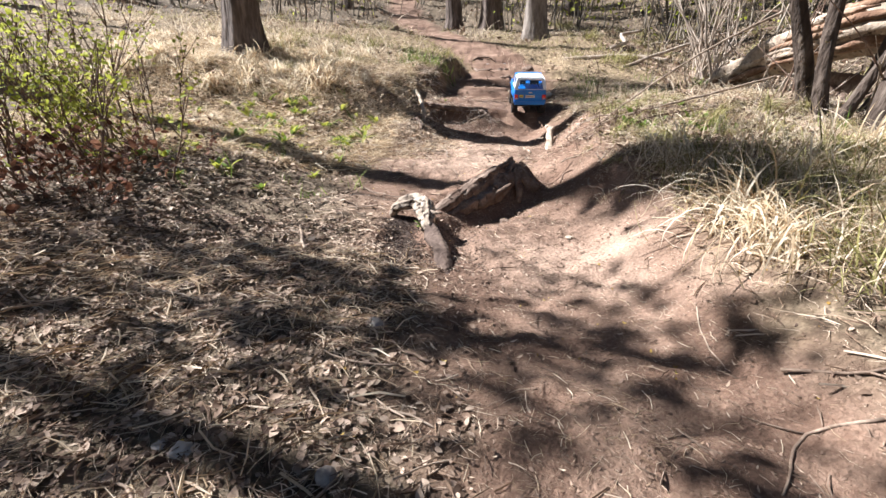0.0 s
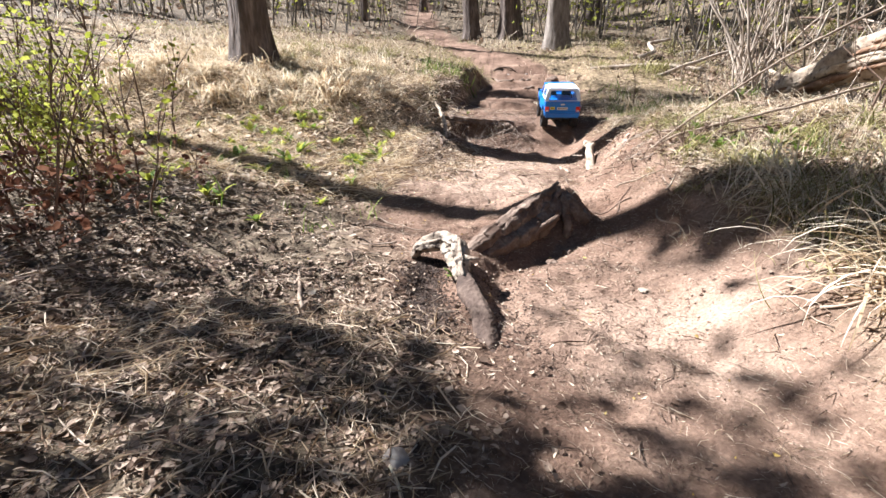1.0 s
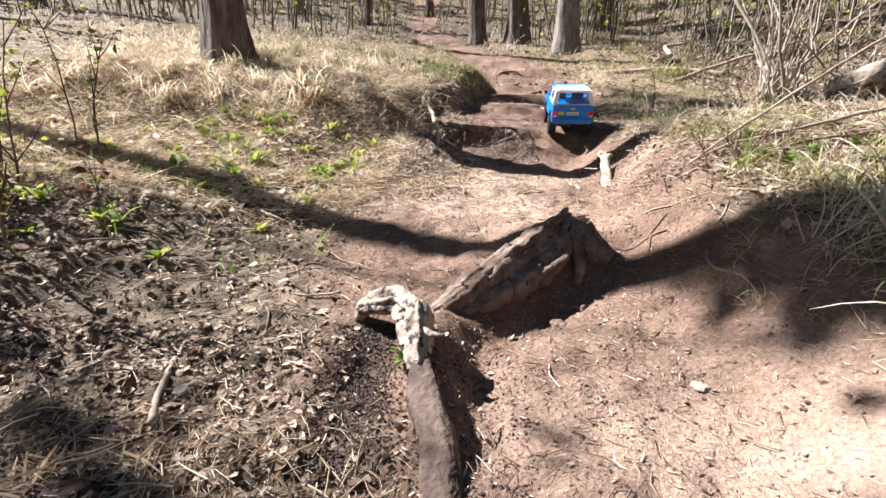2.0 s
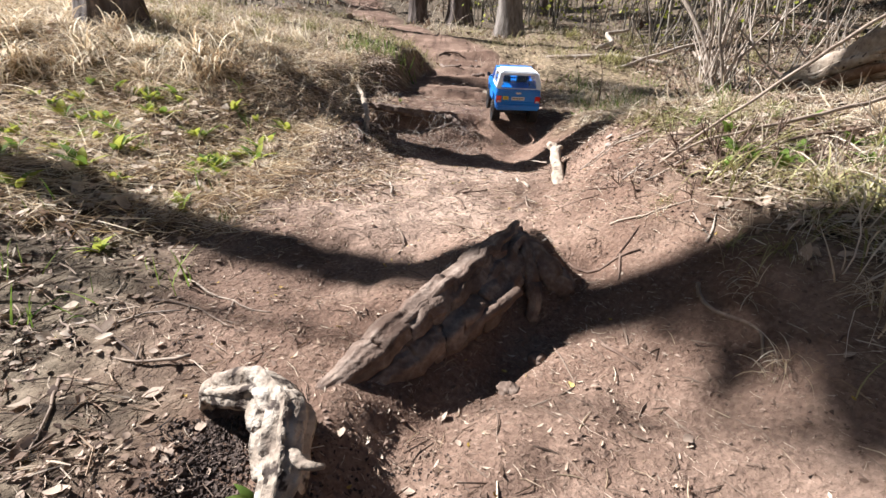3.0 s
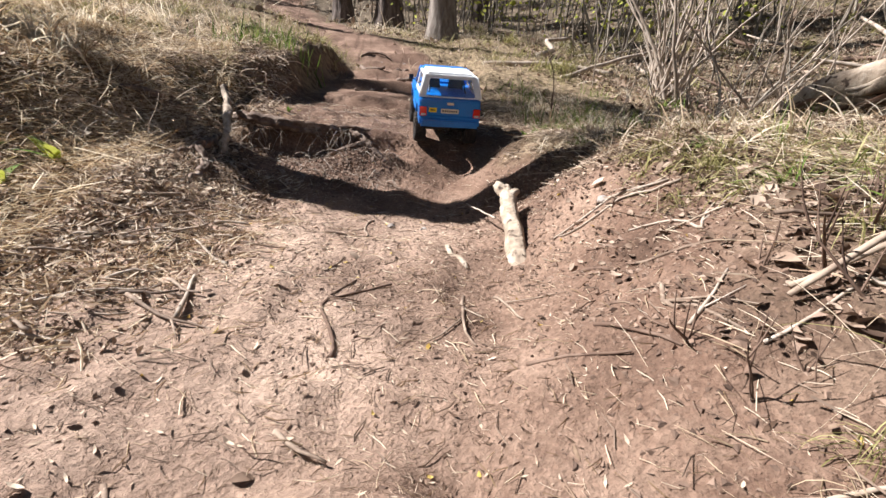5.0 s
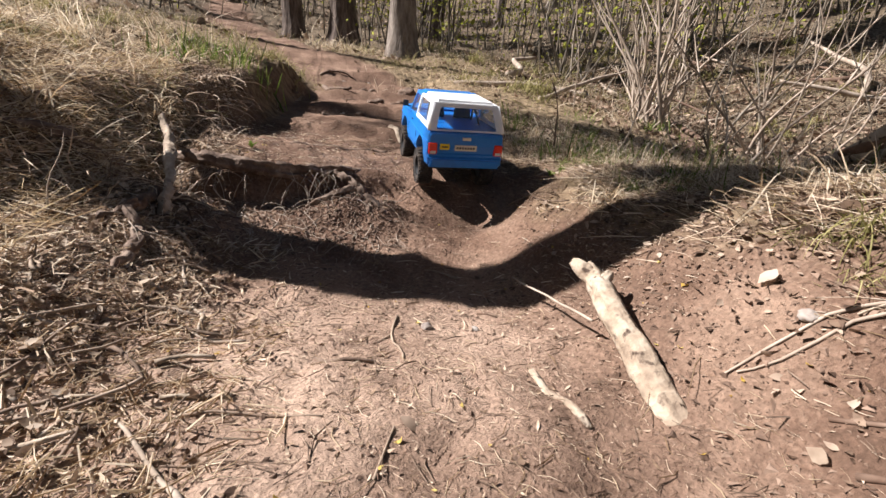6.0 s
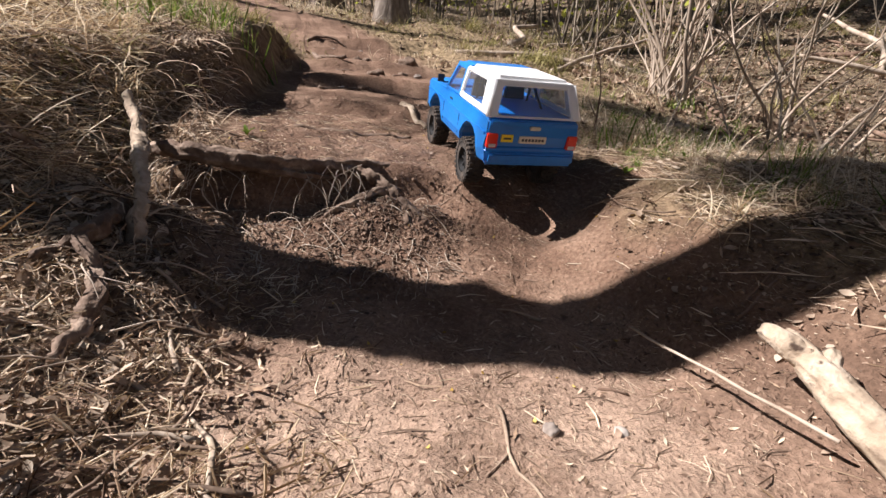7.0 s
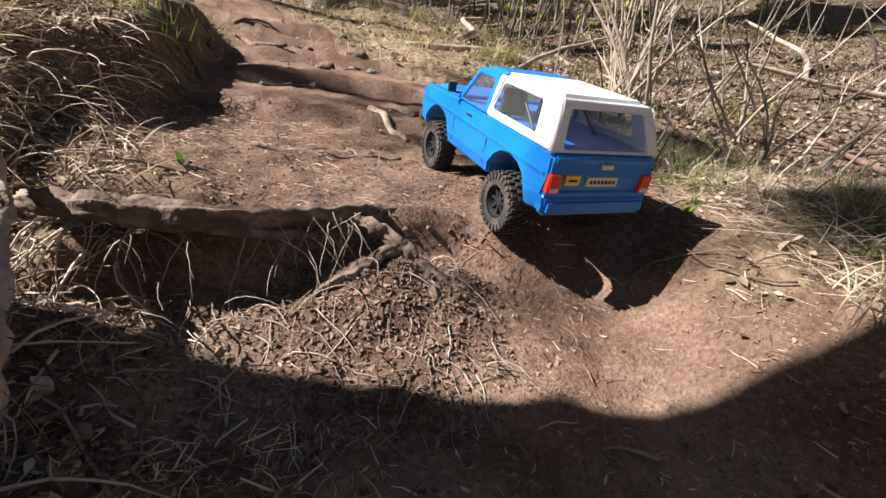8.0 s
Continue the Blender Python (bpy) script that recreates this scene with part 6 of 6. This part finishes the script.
def grass(name, centres, per, reach, length, mat, label, shapes=None, tilt=0.45):
    p = np.repeat(centres, per, 0)
    off = np.random.normal(0, reach, (len(p), 2))
    x, y = p[:, 0] + off[:, 0], p[:, 1] + off[:, 1]
    p = np.stack([x, y, ground(x, y) - 0.004], -1)
    return tagged(strewn(name, shapes or BLADES, p, turns(len(p), length, tilt, 0.5), mat), label, "grass")


grass("dry_grass", spots(1000, 0.5, 2.4, 0.3, 4.4, lambda x, y: area(x, y, "right grass")), 18, 0.05, 0.085, STRAW, "matted straw-coloured grass beside the trail")
grass("dry_grass", spots(420, 0.5, 1.9, 0.3, 1.6, lambda x, y: area(x, y, "right grass")), 24, 0.05, 0.10, GRASS_DULL, "olive and yellow winter grass on the verge")
grass("dry_grass", spots(260, 0.6, 1.9, 0.3, 1.7, lambda x, y: area(x, y, "right grass")), 26, 0.05, 0.11, STRAW, "bleached long grass on the verge")
grass("dry_grass", spots(620, -2.6, 0.4, 2.9, 5.2, lambda x, y: area(x, y, "left grass")), 22, 0.07, 0.10, STRAW, "long bleached grass hanging over the bank", tilt=0.8)
grass("dry_grass", spots(150, -2.0, 0.6, 3.4, 6.5, lambda x, y: area(x, y, "left grass")), 22, 0.06, 0.10, GRASS_DULL, "olive winter grass on the bank")
HAIR = [blade(1.0, 0.011, c, 6, t) for c, t in ((1.5, 0.3), (1.9, -0.5), (2.3, 0.4), (2.6, -0.3), (2.0, 0.6))]


def tussocks(n, region, keep, size, per, mat, label, seed):
    """Fountains of long dead blades that bow outwards and lie over one another, a size of its own for each."""
    rng = np.random.RandomState(seed)
    centres = spots(n, *region, keep)
    p, m = [], []
    for c in centres:
        k = int(per * rng.uniform(0.5, 1.4))
        big = size * rng.uniform(0.55, 1.35)
        off = rng.normal(0, 0.16 * big, (k, 2))
        x, y = c[0] + off[:, 0], c[1] + off[:, 1]
        p.append(np.stack([x, y, ground(x, y) - 0.006 + 0.1 * big * np.exp(-(off**2).sum(1) / (0.2 * big) ** 2)], -1))
        lie = rng.uniform(0, 6.28)
        a = np.where(rng.rand(k) < 0.5, lie + rng.normal(0, 0.7, k), rng.uniform(0, 6.28, k))
        t = rng.normal(0.45, 0.35, k)
        ca, sa, ct, st, o = np.cos(a), np.sin(a), np.cos(t), np.sin(t), np.zeros(k)
        turn = np.stack([ca * ct, -sa, ca * st, sa * ct, ca, sa * st, -st, o, ct], -1).reshape(k, 3, 3)
        m.append(turn * (big * rng.uniform(0.45, 1.2, k))[:, None, None])
    return tagged(strewn("tussock_grass", HAIR, np.concatenate(p), np.concatenate(m), mat), label, "grass")


tussocks(130, (-2.7, -0.3, 3.0, 4.9), lambda x, y: area(x, y, "left grass"), 0.16, 120, HAY, "bleached tussocks bowed over the bank", 5)
tussocks(22, (-1.7, -0.6, 3.2, 3.9), lambda x, y: 0.8 + 0 * x, 0.21, 180, HAY, "large golden tussocks on the brow of the bank", 6)
tussocks(60, (-2.6, 0.1, 4.2, 6.6), lambda x, y: area(x, y, "left grass"), 0.13, 80, GRASS_DULL, "olive and straw tussocks higher on the bank", 7)
tussocks(40, (0.62, 1.9, 0.7, 1.75), lambda x, y: area(x, y, "right grass"), 0.17, 110, HAY, "bleached tussocks hanging over the verge", 8)
tussocks(34, (0.66, 1.7, 1.35, 2.3), lambda x, y: area(x, y, "right grass"), 0.14, 80, GRASS_DULL, "olive tussocks on the verge", 9)
tussocks(120, (0.85, 2.9, 2.2, 5.0), lambda x, y: area(x, y, "right grass") * 0.9, 0.11, 70, HAY, "low dead tussocks beside the trail", 10)
strew("leaf_litter", CURLED, 5500, (-2.5, -0.4, 2.0, 3.7), lambda x, y: beside(x, y) * (0.25 + 0.75 * (ripple(x, y, 0.22, 81) > -0.2)), 0.026, LEAF_PALE, "large bleached leaves heaped along the bank", "leaf litter", 0.6, 0.012, 0.6, True)
strew("leaf_litter", CURLED, 5200, (-1.9, -0.35, 0.3, 2.2), lambda x, y: 0.5 * beside(x, y) * (0.3 + 0.7 * rise((-0.5 - x) / 0.4)) * (0.15 + 0.85 * rise((y - 1.0) / 0.6)), 0.016, LEAF_PALE, "pale curled leaves in the dark litter", "leaf litter", 0.5, 0.006, 0.6, True)
strew("leaf_litter", CURLED, 9000, (0.56, 1.5, 1.55, 2.75), lambda x, y: beside(x, y) * (0.3 + 0.7 * rise((x - 0.7) / 0.15)), 0.016, LEAF_DEAD, "brown leaves heaped on the verge", "leaf litter", 0.6, 0.006, 0.6, True)
strew("leaf_litter", CURLED, 4500, (0.6, 2.2, 1.7, 4.6), lambda x, y: 0.8 * beside(x, y), 0.016, LEAF_PALE, "bleached leaves lying on the verge", "leaf litter", 0.5, 0.006, 0.6, True)
strew("leaf_litter", CURLED, 15000, (-1.25, 0.15, 0.25, 1.5), lambda x, y: 0.9 * beside(x, y), 0.0105, LEAF_DEAD, "brown leaf mould beside the trail", "leaf litter", 0.4, 0.003, 0.6, True)
strew("needle_litter", CHIPS, 12000, (-1.25, 0.15, 0.25, 1.5), lambda x, y: 0.9 * beside(x, y), 0.019, NEEDLE, "broken stalks in the leaf mould", "litter", 0.25, 0.004, 0.7)
tussocks(70, (0.8, 2.8, 2.0, 4.6), lambda x, y: area(x, y, "right grass") * 0.7, 0.08, 60, GRASS_DULL, "low olive grass on the verge", 11)
tussocks(150, (1.6, 8.0, 5.0, 10.5), lambda x, y: 0.8 + 0 * x, 0.26, 50, GRASS_DULL, "olive undergrowth on the wooded slope", 12)
strew("needle_litter", STALKS, 7000, (0.8, 3.2, 2.1, 5.0), lambda x, y: beside(x, y), 0.065, HAY, "bleached stalks matted on the flat beside the trail", "litter", 0.35, 0.012, 0.6)
strew("needle_litter", STALKS, 9000, (0.7, 2.6, 2.1, 4.4), lambda x, y: beside(x, y), 0.06, NEEDLE, "brown stalks matted on the flat beside the trail", "litter", 0.35, 0.01, 0.6)
tussocks(34, (0.54, 0.95, 1.5, 2.0), lambda x, y: 0.9 + 0 * x, 0.06, 36, HAY, "dry grass drooping over the slope", 13)
tussocks(22, (0.6, 0.9, 1.62, 1.98), lambda x, y: 0.9 + 0 * x, 0.055, 40, GRASS_DULL, "low olive grass on the shaded slope", 17)
tussocks(46, (0.74, 1.2, 2.15, 2.75), lambda x, y: rise((x - 0.72) / 0.15), 0.075, 55, GRASS_DULL, "low olive grass beside the pale log", 14)
tussocks(26, (0.78, 1.15, 2.1, 2.6), lambda x, y: rise((x - 0.74) / 0.15), 0.06, 40, GRASS, "fresh green grass beside the pale log", 15)
tussocks(30, (0.8, 1.5, 3.05, 3.7), lambda x, y: rise((x - 0.86) / 0.15), 0.06, 45, GRASS, "fresh green grass above the hollow", 16)
strew("leaf_litter", CURLED, 3500, (0.6, 1.25, 2.05, 3.1), lambda x, y: rise((x - 0.58 - 0.15 * ripple(x, y, 0.2, 91)) / 0.3), 0.010, LEAF_DEAD, "scraps of brown leaf on the verge", "leaf litter", 0.4, 0.003, 0.6, True)
strew("earth_clods", CRUMBS, 5000, (0.55, 1.2, 2.05, 3.2), lambda x, y: 0.6 + 0.4 * (ripple(x, y, 0.15, 93) > 0), 0.008, CLOD, "loose crumbs of earth on the verge", "clods", 0.5, 0.0, 0.8)
strew("needle_litter", STALKS, 5000, (0.55, 1.6, 1.3, 2.8), lambda x, y: beside(x, y), 0.06, STRAW, "long dead stalks lying on the verge", "litter", 0.3, 0.012, 0.6)
strew("needle_litter", STALKS, 26000, (-2.4, -0.3, 2.0, 4.4), lambda x, y: beside(x, y), 0.085, HAY, "long bleached stalks lying on the bank", "litter", 0.4, 0.015, 0.6)
grass("dry_grass", spots(1100, -6, 7, 5, 9.5, lambda x, y: beside(x, y) * (0.3 + 0.7 * (ripple(x, y, 0.8, 14) > 0))), 18, 0.09, 0.12, STRAW, "pale dry grass up the slope")
grass("dry_grass", spots(500, -5, 6, 5.5, 10, lambda x, y: beside(x, y) * (0.2 + 0.8 * (ripple(x, y, 0.7, 15) > 0))), 18, 0.1, 0.12, GRASS_DULL, "olive grass up the slope")
grass("dry_grass", spots(900, -14, 18, 9, 26, lambda x, y: beside(x, y) * 0.8), 14, 0.25, 0.25, STRAW, "pale dry grass under the far wood")
grass("green_grass", spots(60, -1.7, -0.35, 1.6, 3.3, lambda x, y: 0.6 + 0 * x), 7, 0.02, 0.055, GRASS, "fresh green shoots in the leaf litter", BLADES_UP, 0.3)
grass("green_grass", spots(120, 0.75, 2.4, 1.6, 4.2, lambda x, y: area(x, y, "right grass") * 0.7), 14, 0.04, 0.06, GRASS, "fresh green grass beside the trail", BLADES_UP, 0.3)
grass("green_grass", spots(80, 0.9, 3.2, 3.5, 5.2, lambda x, y: area(x, y, "right grass")), 16, 0.05, 0.075, GRASS, "fresh green grass beside the trail", BLADES_UP, 0.3)
grass("green_grass", spots(24, -0.45, 0.0, 4.3, 5.2, lambda x, y: area(x, y, "left grass")), 14, 0.06, 0.1, GRASS, "green tuft on the crown of the bank", BLADES_UP, 0.3)
